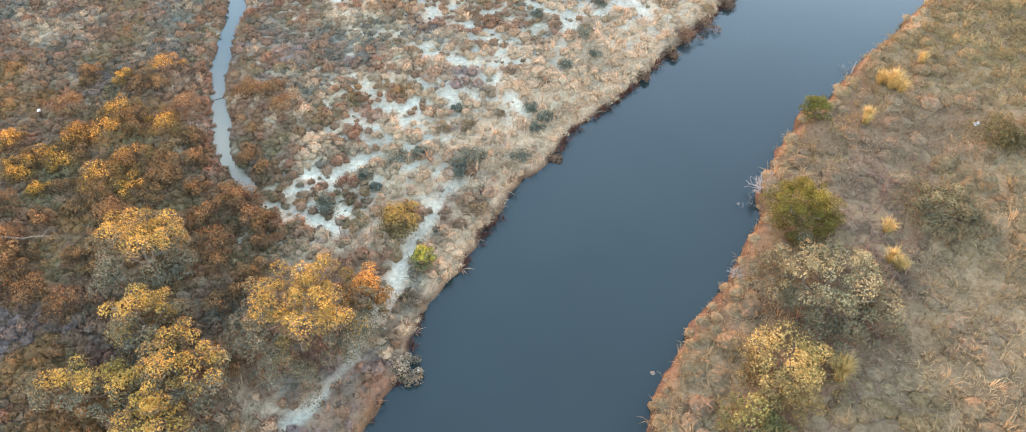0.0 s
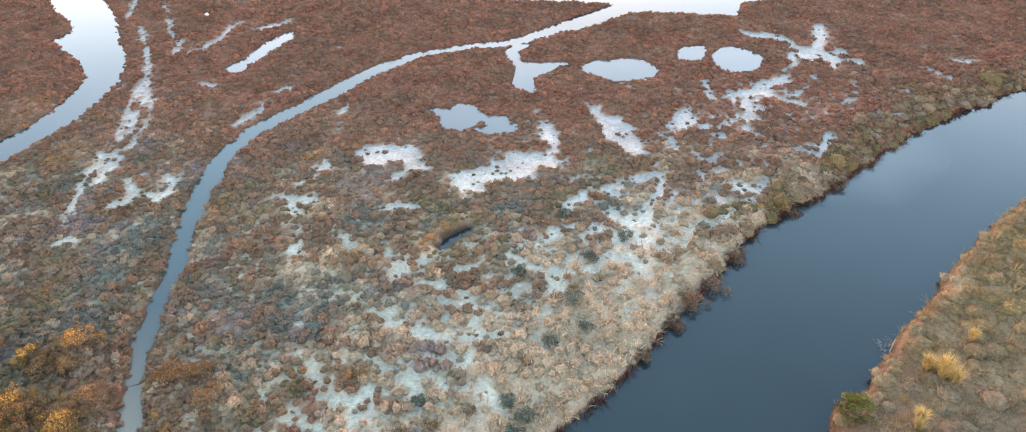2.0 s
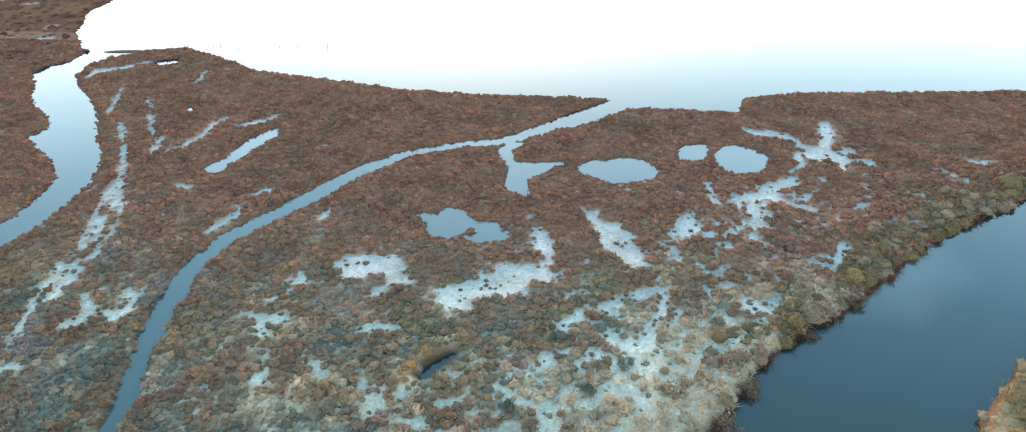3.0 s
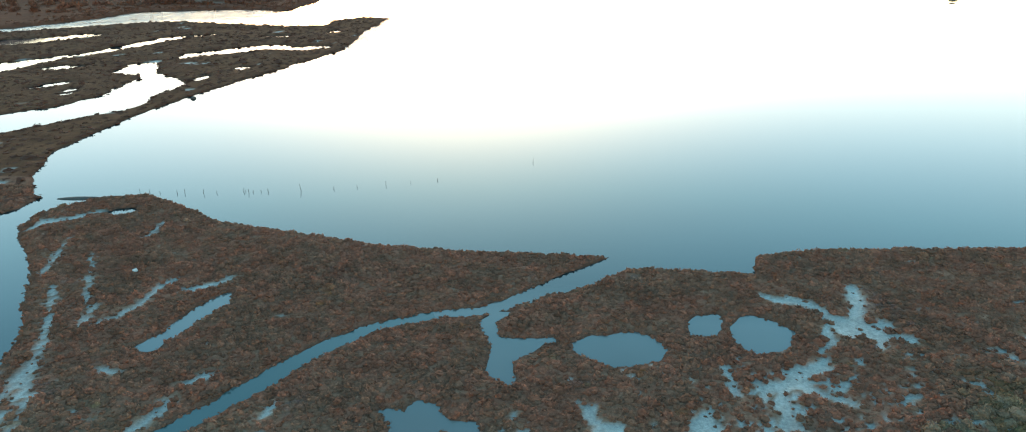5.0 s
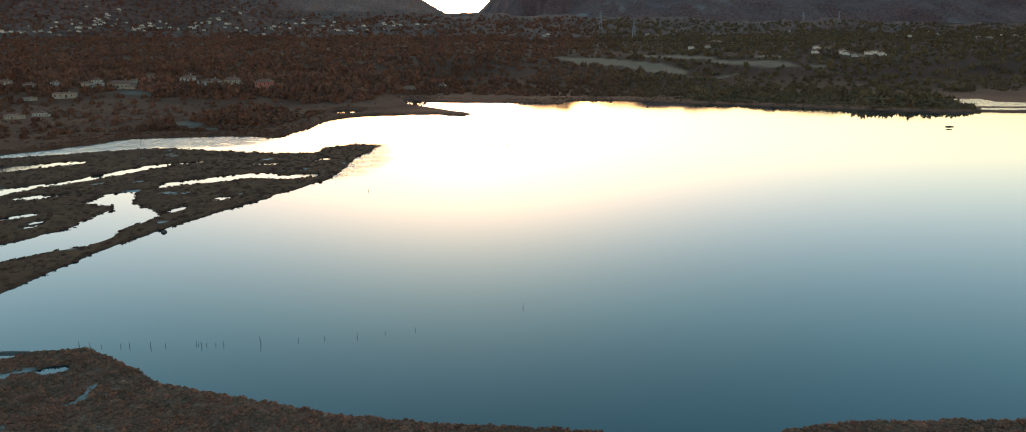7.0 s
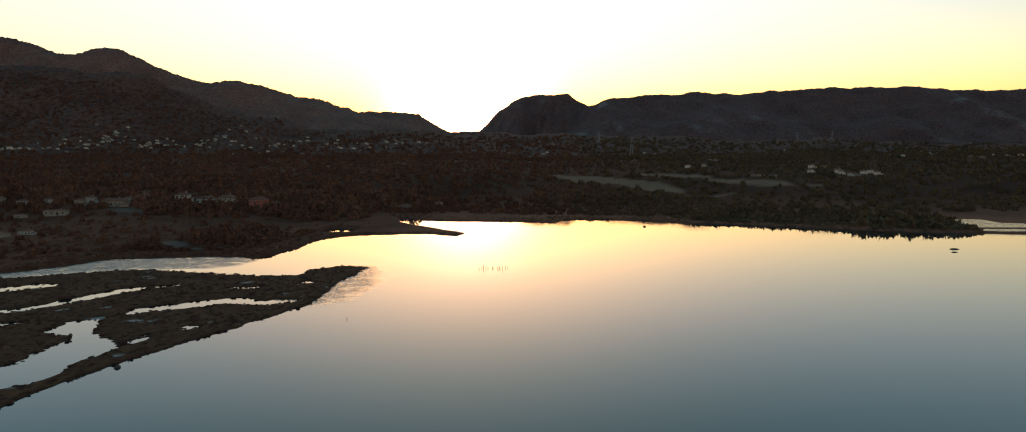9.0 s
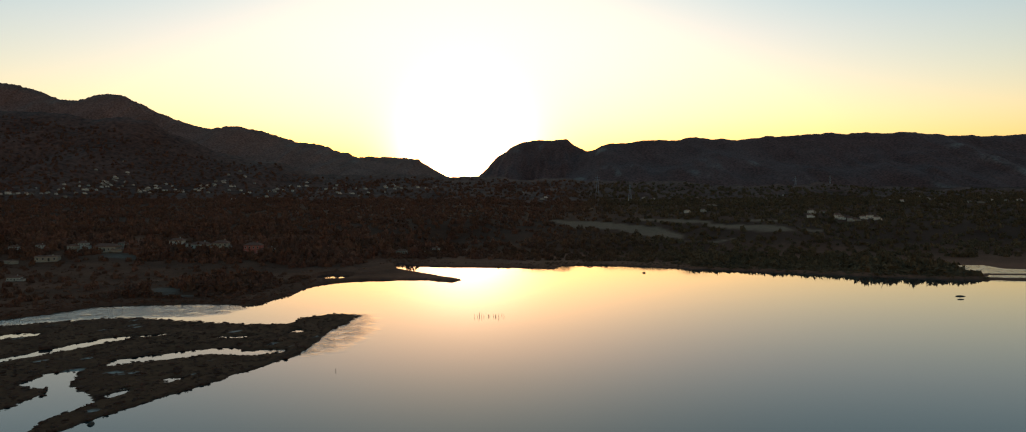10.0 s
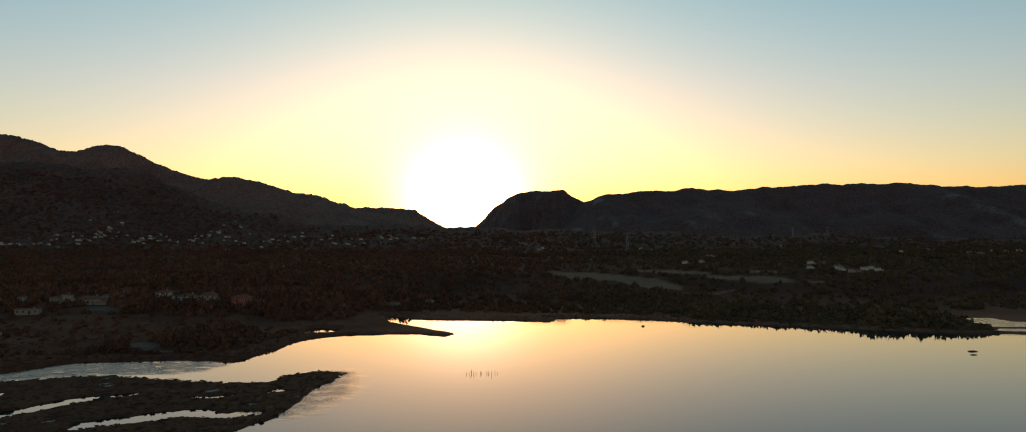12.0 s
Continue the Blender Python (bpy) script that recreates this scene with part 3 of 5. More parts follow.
CREEK_STREAKS = [[(-22.3, 73.3, 0.19), (-21.0, 74.2, 0.25), (-19.4, 75.9, 0.13)],
    [(-31.9, 83.7, 0.14), (-31.3, 84.7, 0.21), (-31.8, 87.4, 0.15)],
    [(-16.4, 54.9, 0.15), (-15.8, 56.4, 0.25), (-15.6, 57.9, 0.3), (-15.5, 58.9, 0.15)],
    [(-15.3, 60.2, 0.16), (-14.2, 61.7, 0.16)],
    [(-20.7, 43.4, 0.24), (-19.9, 43.8, 0.32), (-19.9, 45.1, 0.25), (-20.9, 46.4, 0.13)],
    [(-18.8, 44.8, 0.21), (-17.6, 44.6, 0.33), (-17.4, 45.3, 0.33), (-17.5, 46.3, 0.3), (-18.5, 47.7, 0.17)]]
NORTH_STREAKS = [[(-17.4, 46.2, 0.21), (-17.2, 47.8, 0.17)],
    [(-21.7, 39.3, 0.3), (-21.0, 39.6, 0.19)],
    [(-22.0, 61.5, 0.21), (-20.8, 61.1, 0.16)],
    [(-44.3, 84.6, 0.36), (-44.2, 86.7, 0.52), (-41.8, 88.0, 0.52), (-40.2, 90.1, 0.31)]]
WEST_STREAKS = CREEK_STREAKS + NORTH_STREAKS
WET_PATCHES = [[(-9.4, 45.4, 0.25), (-8.3, 45.2, 0.41), (-7.3, 45.4, 0.33), (-6.7, 45.2, 0.2)],
    [(-8.5, 45.2, 0.24), (-7.9, 43.8, 0.2)],
    [(-6.3, 42.2, 0.23), (-6.8, 41.4, 0.23), (-6.4, 39.8, 0.18)],
    [(-8.4, 49.4, 0.17), (-7.3, 49.2, 0.26), (-7.8, 50.2, 0.13)],
    [(-0.6, 40.1, 0.22), (0.2, 39.2, 0.25), (0.6, 37.7, 0.21)],
    [(1.6, 39.3, 0.21), (2.9, 39.8, 0.14)],
    [(-2.2, 44.8, 0.16), (-0.4, 45.3, 0.2)],
    [(-3.9, 41.4, 0.15), (-3.0, 40.4, 0.15)],
    [(-8.8, 47.2, 0.17), (-8.3, 47.6, 0.17)]]
SALT_VEINS = [[(4.3, 37.3, 0.22), (5.5, 36.3, 0.3), (6.9, 35.7, 0.21)],
    [(2.4, 33.9, 0.25), (3.8, 33.3, 0.25), (6.7, 33.6, 0.21)],
    [(6.8, 30.3, 0.24), (7.6, 28.5, 0.31)],
    [(0.1, 34.7, 0.21), (0.9, 34.1, 0.21)],
    [(2.6, 30.2, 0.2), (3.1, 29.5, 0.24)],
    [(-4.2, 20.0, 0.22), (-2.6, 19.5, 0.2), (-1.0, 18.7, 0.16)],
    [(17.7, 43.2, 0.26), (18.7, 44.3, 0.3), (20.0, 45.4, 0.31)]]
SALT_WEB = [[(15.4, 50.4, 0.25), (16.0, 50.8, 0.34), (16.4, 49.6, 0.42), (16.2, 48.2, 0.37), (15.5, 46.8, 0.32), (15.0, 45.9, 0.35), (15.6, 44.4, 0.38), (16.2, 43.4, 0.22)],
    [(13.5, 49.2, 0.29), (14.6, 49.7, 0.33), (15.4, 50.3, 0.25)],
    [(12.5, 48.2, 0.29), (13.7, 47.4, 0.32)],
    [(12.5, 45.6, 0.31), (13.9, 45.0, 0.35), (14.2, 43.4, 0.34), (15.5, 42.7, 0.29), (16.1, 41.7, 0.25)],
    [(13.3, 43.1, 0.26), (14.9, 42.3, 0.29)],
    [(13.9, 39.1, 0.31), (14.6, 39.7, 0.31), (15.0, 40.5, 0.28)],
    [(12.5, 40.9, 0.29), (14.3, 40.9, 0.25)],
    [(9.8, 37.8, 0.5), (9.9, 38.7, 0.51), (9.9, 39.4, 0.31)]]
BANK_SALT = [[(21.5, 49.9, 0.25), (22.0, 48.9, 0.32), (23.1, 49.0, 0.32), (24.0, 50.5, 0.29)],
    [(21.2, 47.2, 0.24), (22.3, 47.5, 0.36), (21.9, 46.7, 0.31), (21.2, 46.2, 0.23)],
    [(26.7, 54.7, 0.18), (27.8, 54.2, 0.22), (28.9, 55.7, 0.27), (29.4, 57.0, 0.18)],
    [(32.7, 60.0, 0.24), (34.2, 60.6, 0.19)],
    [(34.3, 59.9, 0.19), (35.3, 60.7, 0.14)],
    [(41.0, 68.8, 0.21), (41.9, 67.6, 0.31)],
    [(43.6, 71.7, 0.16), (44.2, 71.1, 0.33), (45.2, 71.4, 0.27)],
    [(21.1, 66.1, 0.21), (21.3, 62.6, 0.2)],
    [(17.3, 55.8, 0.14), (17.8, 54.2, 0.13)],
    [(19.3, 51.3, 0.17), (19.5, 50.5, 0.21)],
    [(19.8, 48.6, 0.2), (20.3, 47.3, 0.2)],
    [(36.8, 65.3, 0.15), (37.6, 64.1, 0.2)]]
TRACKS = FOOTPATH + WEST_RILLS + EAST_RILLS + WEST_STREAKS + WET_PATCHES + SALT_VEINS + SALT_WEB + BANK_SALT
FIELDS = [[(-22, 693), (16, 680), (39, 649), (58, 630), (67, 620), (75, 569), (72, 550), (53, 566), (33, 613), (-2, 635)], [(53, 713), (89, 689), (107, 665), (104, 646), (80, 658), (54, 687)],
          [(99, 649), (128, 619), (153, 607), (147, 573), (121, 582), (101, 612)], [(138, 673), (172, 687), (167, 665), (135, 653)], [(72, 537), (92, 536), (109, 551), (91, 527)], [(163, 612), (179, 602), (166, 589)]]
MUD_PATCH = [(-140, 291), (-134, 296), (-119, 278), (-113, 273), (-122, 274)]
YARD = [(-222, 382), (-222, 403), (-206, 392), (-197, 380)]


def survey(x, y):
    """The height of the ground, the distance from open water, how bare and pale it is, and the distance inside the mainland."""
    grow = 1 + smooth(y, 92, 240) * 4
    wx = x + grow * (0.28 * fbm(x / 1.4, y / 1.4, 2, 3) + 0.10 * vnoise(x / 0.4, y / 0.4, 4))
    wy = y + grow * (0.28 * fbm(x / 1.4, y / 1.4, 2, 5) + 0.10 * vnoise(x / 0.4, y / 0.4, 6))
    river = area_distance(wx, wy, RIVER_LEFT + RIVER_RIGHT, 40.0)
    wet = np.minimum(river, area_distance(wx, wy, LAKE, 60.0))
    for shape in [CHANNEL, BRANCH] + PONDS:
        wet = np.minimum(wet, area_distance(wx, wy, shape, 12.0) - (0.3 if shape in SHORE_PONDS else 0.05))
    for shape in LAGOONS:
        wet = np.minimum(wet, area_distance(wx, wy, shape, 12.0) - 0.45)
    wet = np.minimum(wet, ribbon_distance(wx, wy, CREEK) - 0.12)
    wet = np.minimum(wet, ribbon_distance(x, y, TRENCH))
    inland = -area_distance(x, y, MAINLAND_SHORE + [(-700, 150), (-4000, 150), (-4000, 4000), (4000, 4000), (4000, 290)], 9.0)
    inland = np.maximum(inland, 0)
    east = x > np.interp(y, [p[1] for p in RIVER_RIGHT][::-1], [p[0] for p in RIVER_RIGHT][::-1]) - 1
    # pale bare ground: the named flats and tracks, and small salt pans where the marsh is wettest
    bare = np.full(x.shape, 9.0)
    ragged = 0.5 * fbm(x / 0.7, y / 0.7, 3, 23) + 0.12 * fbm(x / 3, y / 3, 2, 28)
    for shape in FLATS:
        bare = np.minimum(bare, area_distance(wx, wy, shape, 4.0) + ragged + 0.05 + 0.22 * (1 - smooth(y, 42, 48)) + 0.10 * (1 - smooth(y, 26, 36)))
    for line in TRACKS:
        bare = np.minimum(bare, ribbon_distance(wx, wy, line, 4.0) - 0.05 - 0.09 * smooth(y, 48, 56) + 0.10 * vnoise(x / 0.6, y / 0.6, 8) + 0.14 * vnoise(x / 1.5, y / 1.5, 10) + 0.16 * vnoise(x / 0.35, y / 0.35, 11))
    salty = np.exp(-((river - 8.5) / (5.5 + 2.5 * smooth(y, 30, 42))) ** 2) * smooth(y, 14, 22) * (1 - 0.3 * smooth(y, 46, 54)) * (1 - smooth(y, 62, 76)) * ~east
    salty = np.maximum(salty, 0.45 * np.exp(-((x - 4) / 16) ** 2) * smooth(y, 25, 33) * (1 - smooth(y, 44, 60)) * ~east)
    vein = np.abs(fbm(x / 1.05 + 0.5 * vnoise(x / 0.8, y / 0.8, 26), y / 1.05, 2, 21))
    vein = np.minimum(vein, 0.08 + np.abs(fbm(x / 0.7, y / 0.7, 2, 27)))
    pans = 0.5 - 2.6 * vein + 0.28 * fbm(x / 5, y / 5, 2, 22) + 0.4 * fbm(x / 0.8, y / 0.8, 2, 25)
    near = (y < 95) & (x > -62) & (x < 90)
    bare = np.where(near & ~east, np.minimum(bare, (0.76 - 0.62 * salty - pans) * 2.0 + 0.16 * vnoise(x / 0.3, y / 0.3, 24)), np.where((inland > 0) | near, 9.0, (0.66 - fbm(x / 5, y / 2.5, 3, 9)) * 3))
    soft = 0.12 + 0.2 * (1 - smooth(y, 28, 38))
    pale = 1 - smooth(bare, -soft, soft)
    bank = 0.24 + 0.16 * (1 - smooth(river, 3, 8)) * smooth(river, 0, 0.4) + east * (0.25 + 0.07 * np.clip(river, 0, 12))
    bank = bank + 0.3 * smooth(-x, 0, 6) * (1 - smooth(y, 14, 26)) - 0.14 * pale * (~east)
    hump = np.exp(-(line_distance(x, y, [(1.6, 40.5), (1.9, 41.8), (2.6, 43.1), (3.6, 44.1), (4.4, 44.5)])[0] / 0.45) ** 2) * 0.42 if near.any() else 0
    shore = np.interp(x + 15 * vnoise(x / 90, y / 90, 34), [-700, -260, -150, -105, -75, -30, 0, 60, 110, 150, 170, 260, 700], [150, 215, 250, 300, 405, 405, 407, 400, 376, 356, 385, 385, 300])
    back = y - shore
    rise = (9 * smooth(back, 70, 330) + 0.022 * np.maximum(0, back - 90)) * smooth(inland, 0, 9) + (0.5 - 0.4 * smooth(x, 160, 172)) * smooth(inland, 0, 3)
    rough = 0.07 * fbm(x / 0.9, y / 0.9, 3, 31) + 0.12 * fbm(x / 7, y / 7, 2, 32)
    land = (bank + rough * (1 - 0.7 * pale)) * (1 - np.exp(-np.maximum(wet, 0) / (0.22 + 0.6 * smooth(y, 50, 56) * (1 - smooth(y, 76, 82))))) + hump * (wet > 0) + rise + (inland > 20) * fbm(x / 60, y / 60, 3, 33) * 1.2
    high = np.where(wet > 0, np.maximum(land, 0.03), -0.7 * (1 - np.exp(np.minimum(wet, 0) / 0.5)) - 0.03)
    return high, wet, pale * (wet > 0), inland, east, river, bare


PLANTS = np.array(((0.162, 0.109, 0.073), (0.190, 0.107, 0.071), (0.318, 0.258, 0.178), (0.205, 0.118, 0.054), (0.125, 0.108, 0.062), (0.098, 0.116, 0.098), (0.155, 0.130, 0.122)))


def blend(x, y):
    """The colour of marsh plants: a mosaic of brown, red, straw, rust, olive, sage and grey ones, each commonest in its zone."""
    n1, n2, n3 = fbm(x / 6, y / 6, 3, 51), fbm(x / 1.6, y / 1.6, 2, 52), vnoise(x * 7.3, y * 7.3, 53)
    river = area_distance(x, y, RIVER_LEFT + RIVER_RIGHT, 15.0)
    far, west = smooth(y, 46, 62), smooth(-x, 2, 9) * (1 - smooth(y + 0.35 * (x + 14), 22, 31))
    dry = (0.35 + 0.65 * smooth(y, 9, 19)) * np.exp(-(river / 8.5) ** 2) * (1 - 0.65 * smooth(y, 42, 60)) * (1 - smooth(y, 66, 84)) + 0.42 * smooth(y, 18, 25) * (1 - smooth(y, 36, 50)) * (1 - west)
    fringe = np.exp(-((river - 1.5) / 2.5) ** 2) * smooth(y, 42, 54)
    bias = [0.30 + 0.25 * far, 0.10 + 0.45 * far + 0.3 * n1, -0.20 + 0.92 * dry - 0.2 * far, -0.08 + 0.5 * west - 0.15 * far, 0.06 + (0.1 + 0.3 * smooth(y, 13, 18)) * west - 0.35 * far + (0.5 + 0.5 * smooth(y, 52, 62)) * fringe, 0.08 - 0.3 * west - 0.5 * far, 0.06 + (0.08 - 0.48 * smooth(y, 11, 17)) * west - 0.35 * far]
    score = np.stack([b + 0.75 * fbm(x / (1.3 + 0.4 * k), y / (1.3 + 0.4 * k), 3, 81 + k) + 0.32 * vnoise(x * 6.1, y * 6.1, 91 + k) for k, b in enumerate(bias)], -1)
    share = np.exp(9 * (score - score.max(-1, keepdims=True)))
    c = (share / share.sum(-1, keepdims=True)) @ PLANTS
    c = c * ((1 - (0.22 - 0.17 * smooth(y, 10, 18)) * west) * (1 + 0.02 * (1 - west) * (1 - smooth(y, 44, 58))))[:, None] * (1 - far[:, None] * (0.08, 0.24, 0.24))
    c = c * (1 + 0.18 * n2)[:, None]
    return c * (1 - 0.12 * smooth(-x, 9, 15) * smooth(y, 24, 32) * (1 - smooth(y, 44, 54)))[:, None] * (1 + (0.16 + 0.10 * smooth(y, 30, 44)) * n3)[:, None] * (1.28, 1.06, 0.96) * (1 + 0.05 * far)[:, None]


def ground_colour(x, y, wet, pale, inland, east, bare):
    soil = np.array((0.17, 0.115, 0.075)) * np.ones(x.shape + (1,))
    n1, n2 = fbm(x / 5, y / 5, 3, 41)[..., None], fbm(x / 1.1, y / 1.1, 3, 42)[..., None]
    straw = np.clip(0.55 + 0.8 * n1, 0, 1) * (0.4 + 0.6 * east[..., None])
    c = soil * (1 - straw) + np.array((0.30, 0.22, 0.135)) * straw
    c = c * (1 + 0.3 * n2)
    c = np.where(east[..., None], c * (0.86, 0.68, 0.60), c)
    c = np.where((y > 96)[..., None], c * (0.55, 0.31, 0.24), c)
    close = (np.abs(x) < 90) & (y > -90) & (y < 100) & ~east
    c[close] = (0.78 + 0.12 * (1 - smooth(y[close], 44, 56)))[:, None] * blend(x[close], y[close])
    thatch = ((1 - smooth(bare, 0.05, 0.6)) * close * (0.85 - 0.7 * smooth(y, 40, 52)) * smooth(y, 15, 20))[..., None]
    c = c * (1 - thatch) + np.array((0.34, 0.25, 0.17)) * (1 + 0.3 * n2) * thatch
    streak = fbm((x + y) / 0.5, (y - x) / 2.6, 3, 44)[..., None]
    # salt crust colour; in rills and spit pools it stands in for mirrored sky
    salt = (np.array((0.43, 0.365, 0.295)) + smooth(y, 46, 56)[..., None] * (-0.03, -0.005, 0.015) + (1 - smooth(y, 36, 50))[..., None] * (-0.02, -0.035, -0.055)) * (1 + 0.2 * n2 + 0.22 * streak) * (1 - 0.09 * smooth(y, 30, 36) - 0.27 * smooth(y, 42, 54))[..., None]
    c = c * (1 - pale[..., None]) + salt * pale[..., None]
    edge = np.exp(-np.maximum(wet, 0) / (0.3 + 0.3 * east))[..., None]
    c = c * (1 - edge) + np.array((0.06, 0.032, 0.022)) * edge
    far = (inland > 0.2)[..., None] * 1.0
    heath = (smooth(-x, 55, 75) * (1 - smooth(y, 380, 420)))[..., None] * (0.75 + 0.45 * fbm(x / 14, y / 14, 3, 46)[..., None])
    # far soil is reddened to carry the glare of the low sun
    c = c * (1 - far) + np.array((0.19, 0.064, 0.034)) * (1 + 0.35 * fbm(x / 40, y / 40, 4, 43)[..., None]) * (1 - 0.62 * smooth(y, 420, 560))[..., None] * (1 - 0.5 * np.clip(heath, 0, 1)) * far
    for shape in FIELDS:
        inside = 1 - smooth(area_distance(x, y, shape, 20.0), -2, 2)[..., None]
        c = c * (1 - inside) + np.array((0.205, 0.105, 0.062)) * inside
    mud = 1 - smooth(np.minimum(area_distance(x, y, MUD_PATCH, 10.0), area_distance(x, y, YARD, 10.0)) + 3 * fbm(x / 8, y / 8, 2, 45), -1.5, 1.5)[..., None]
    return np.clip(c * (1 - mud) + np.array((0.15, 0.09, 0.065)) * mud, 0.01, 0.9)


def steps(start, end, first, growth, most):
    out, at, step = [], start, first
    while at < end:
        at, step = at + step, min(step * growth, most)
        out.append(at)
    return out


FINE = 0.28
xs = [-v for v in steps(165, 4600, 2.0, 1.12, 260)][::-1] + list(np.arange(-165, -62, 1.25)) + list(np.arange(-62, -9, 0.55)) + list(np.arange(-9, 32, FINE)) + steps(32, 4600, 0.4, 1.045, 260)
ys = [-v for v in steps(-4, 900, 0.6, 1.12, 200)][::-1] + list(np.arange(4, 17, 0.4)) + list(np.arange(17, 60, FINE)) + list(np.arange(60, 92, 0.42)) + steps(92, 480, 0.5, 1.014, 3.4) + steps(482, 4600, 5, 1.05, 260)
gx, gy = np.meshgrid(np.array(xs), np.array(ys))
gh, gwet, gpale, ginland, geast, griver, gbare = survey(gx, gy)
ncol, nrow = len(xs), len(ys)
index = np.arange(ncol * nrow).reshape(nrow, ncol)
quads = np.stack([index[:-1, :-1], index[:-1, 1:], index[1:, 1:], index[1:, :-1]], -1).reshape(-1, 4)
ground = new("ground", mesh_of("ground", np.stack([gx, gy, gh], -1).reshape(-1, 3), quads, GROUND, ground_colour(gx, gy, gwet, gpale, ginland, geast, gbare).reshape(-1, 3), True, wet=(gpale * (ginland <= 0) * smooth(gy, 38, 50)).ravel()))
tagged(ground, "brown saltmarsh soil with pale salt pans, creeks and far fields", "ground", kind="structure")

wx = [-1200, -600, -300] + list(np.arange(-220, -20, 4)) + list(range(-16, 100, 6)) + list(range(104, 300, 8)) + [400, 700, 1200]
wy = [-900, -400, -100, -20] + list(range(0, 90, 6)) + list(np.arange(90, 300, 4)) + list(range(304, 412, 6)) + [440, 470]
wx, wy = np.meshgrid(np.array(wx, float), np.array(wy, float))
index = np.arange(wx.size).reshape(wx.shape)
quads = np.stack([index[:-1, :-1], index[:-1, 1:], index[1:, 1:], index[1:, :-1]], -1).reshape(-1, 4)
# a breath of wind ruffles the channel behind the spit, the shallows off its tip and the pools of the far shore
ruffled = 1 - smooth(line_distance(wx, wy, [(-230, 168), (-170, 200), (-138, 232), (-118, 244), (-106, 247), (-98, 248)])[0], 8, 14)
ruffled = np.maximum(ruffled, 0.9 * (1 - smooth(line_distance(wx, wy, [(-52, 240), (-44, 215), (-46, 195)])[0], 2, 9)))
ruffled = np.maximum(ruffled, 0.3 * smooth(wx, 158, 168) * smooth(wy, 338, 350))
water = new("water", mesh_of("water", np.stack([wx, wy, wx * 0], -1).reshape(-1, 3), quads, WATER, silt=(1 - smooth(wy, 58, 84)).ravel(), ripple=ruffled.ravel(),
            shallow=(smooth(wy, 48, 52) * (1 - smooth(wy, 73, 79)) * (1 - smooth(wx, 30, 36)) * smooth(wx, -29, -26)).ravel()))
bank_points, strip = [], []
for k, (x, y, w) in enumerate(CREEK[:18]):
    (ax, ay, _), (bx, by, _) = CREEK[max(k - 1, 0)], CREEK[k + 1]
    long = math.hypot(bx - ax, by - ay)
    sx, sy = (by - ay) / long * (w + 0.45), -(bx - ax) / long * (w + 0.45)
    bank_points += [(x - sx, y - sy, 0.012), (x + sx, y + sy, 0.012)]
    if k:
        strip.append((2 * k - 2, 2 * k - 1, 2 * k + 1, 2 * k))
creek = new("creek_water", mesh_of("creek_water", bank_points, strip, SILT_WATER, silt=[1 - smooth(p[1], 23, 35) for p in bank_points]))
tagged(creek, "shallow pale silty water lying in the narrow creek", "water", kind="structure")
tagged(water, "calm blue-grey lagoon and river water mirroring the sky", "water", kind="structure")


# ---- hills ----
def hill_range(name, profile, far, front, back, label, rock, seed, nx=560, ny=26, tone=(0.125, 0.056, 0.045), crag=0.3):
    """A range of hills whose crest follows the profile, with spurs and gullies down to the valley."""
    px, pz = np.array(profile, float).T
    u = np.linspace(px[0], px[-1], nx)
    crest = np.interp(u, px, pz)
    span = px[-1] - px[0]
    crest = crest + fbm(u / 70, u * 0 + seed, 4, seed) * 8 + (fbm(u / 16, u * 0 + seed, 3, seed + 1) * 5 + fbm(u / 5, u * 0 + seed, 2, seed + 2) * 2) * crag
    t = np.r_[np.linspace(0, 1, ny), 1 + np.linspace(0.12, 1, 7)]
    U, T = np.meshgrid(u, t)
    Y = np.where(T <= 1, far - front * (1 - T), far + back * (T - 1))
    shape = np.where(T <= 1, np.clip(T, 0, 1) ** 1.35, 1 - (T - 1) * 0.9)
    spur = fbm(U / (span * 0.05) + 0.8 * T, T * 2.2, 4, seed + 5)
    Z = crest * shape + spur * crest * 0.22 * np.sin(np.pi * np.clip(T, 0, 1)) + fbm(U / 40, Y / 40, 3, seed + 7) * 6 * (T < 0.98) * (T > 0.02)
    Z = Z - 25 * (1 - np.clip(T * 6, 0, 1)) * 1.0
    i = np.arange(U.size).reshape(U.shape)
    q = np.stack([i[:-1, :-1], i[:-1, 1:], i[1:, 1:], i[1:, :-1]], -1).reshape(-1, 4)
    scree = smooth(spur + 0.4 * fbm(U / 60, Y / 60, 3, seed + 9), 0.55, 0.9)[..., None] * rock
    c = np.array(tone) * (1 - scree) + np.array((0.20, 0.14, 0.115)) * scree
    ob = new(name, mesh_of(name, np.stack([U, Y, Z], -1).reshape(-1, 3), q, ROCK, c.reshape(-1, 3), True))
    return tagged(ob, label, "hill", kind="structure")


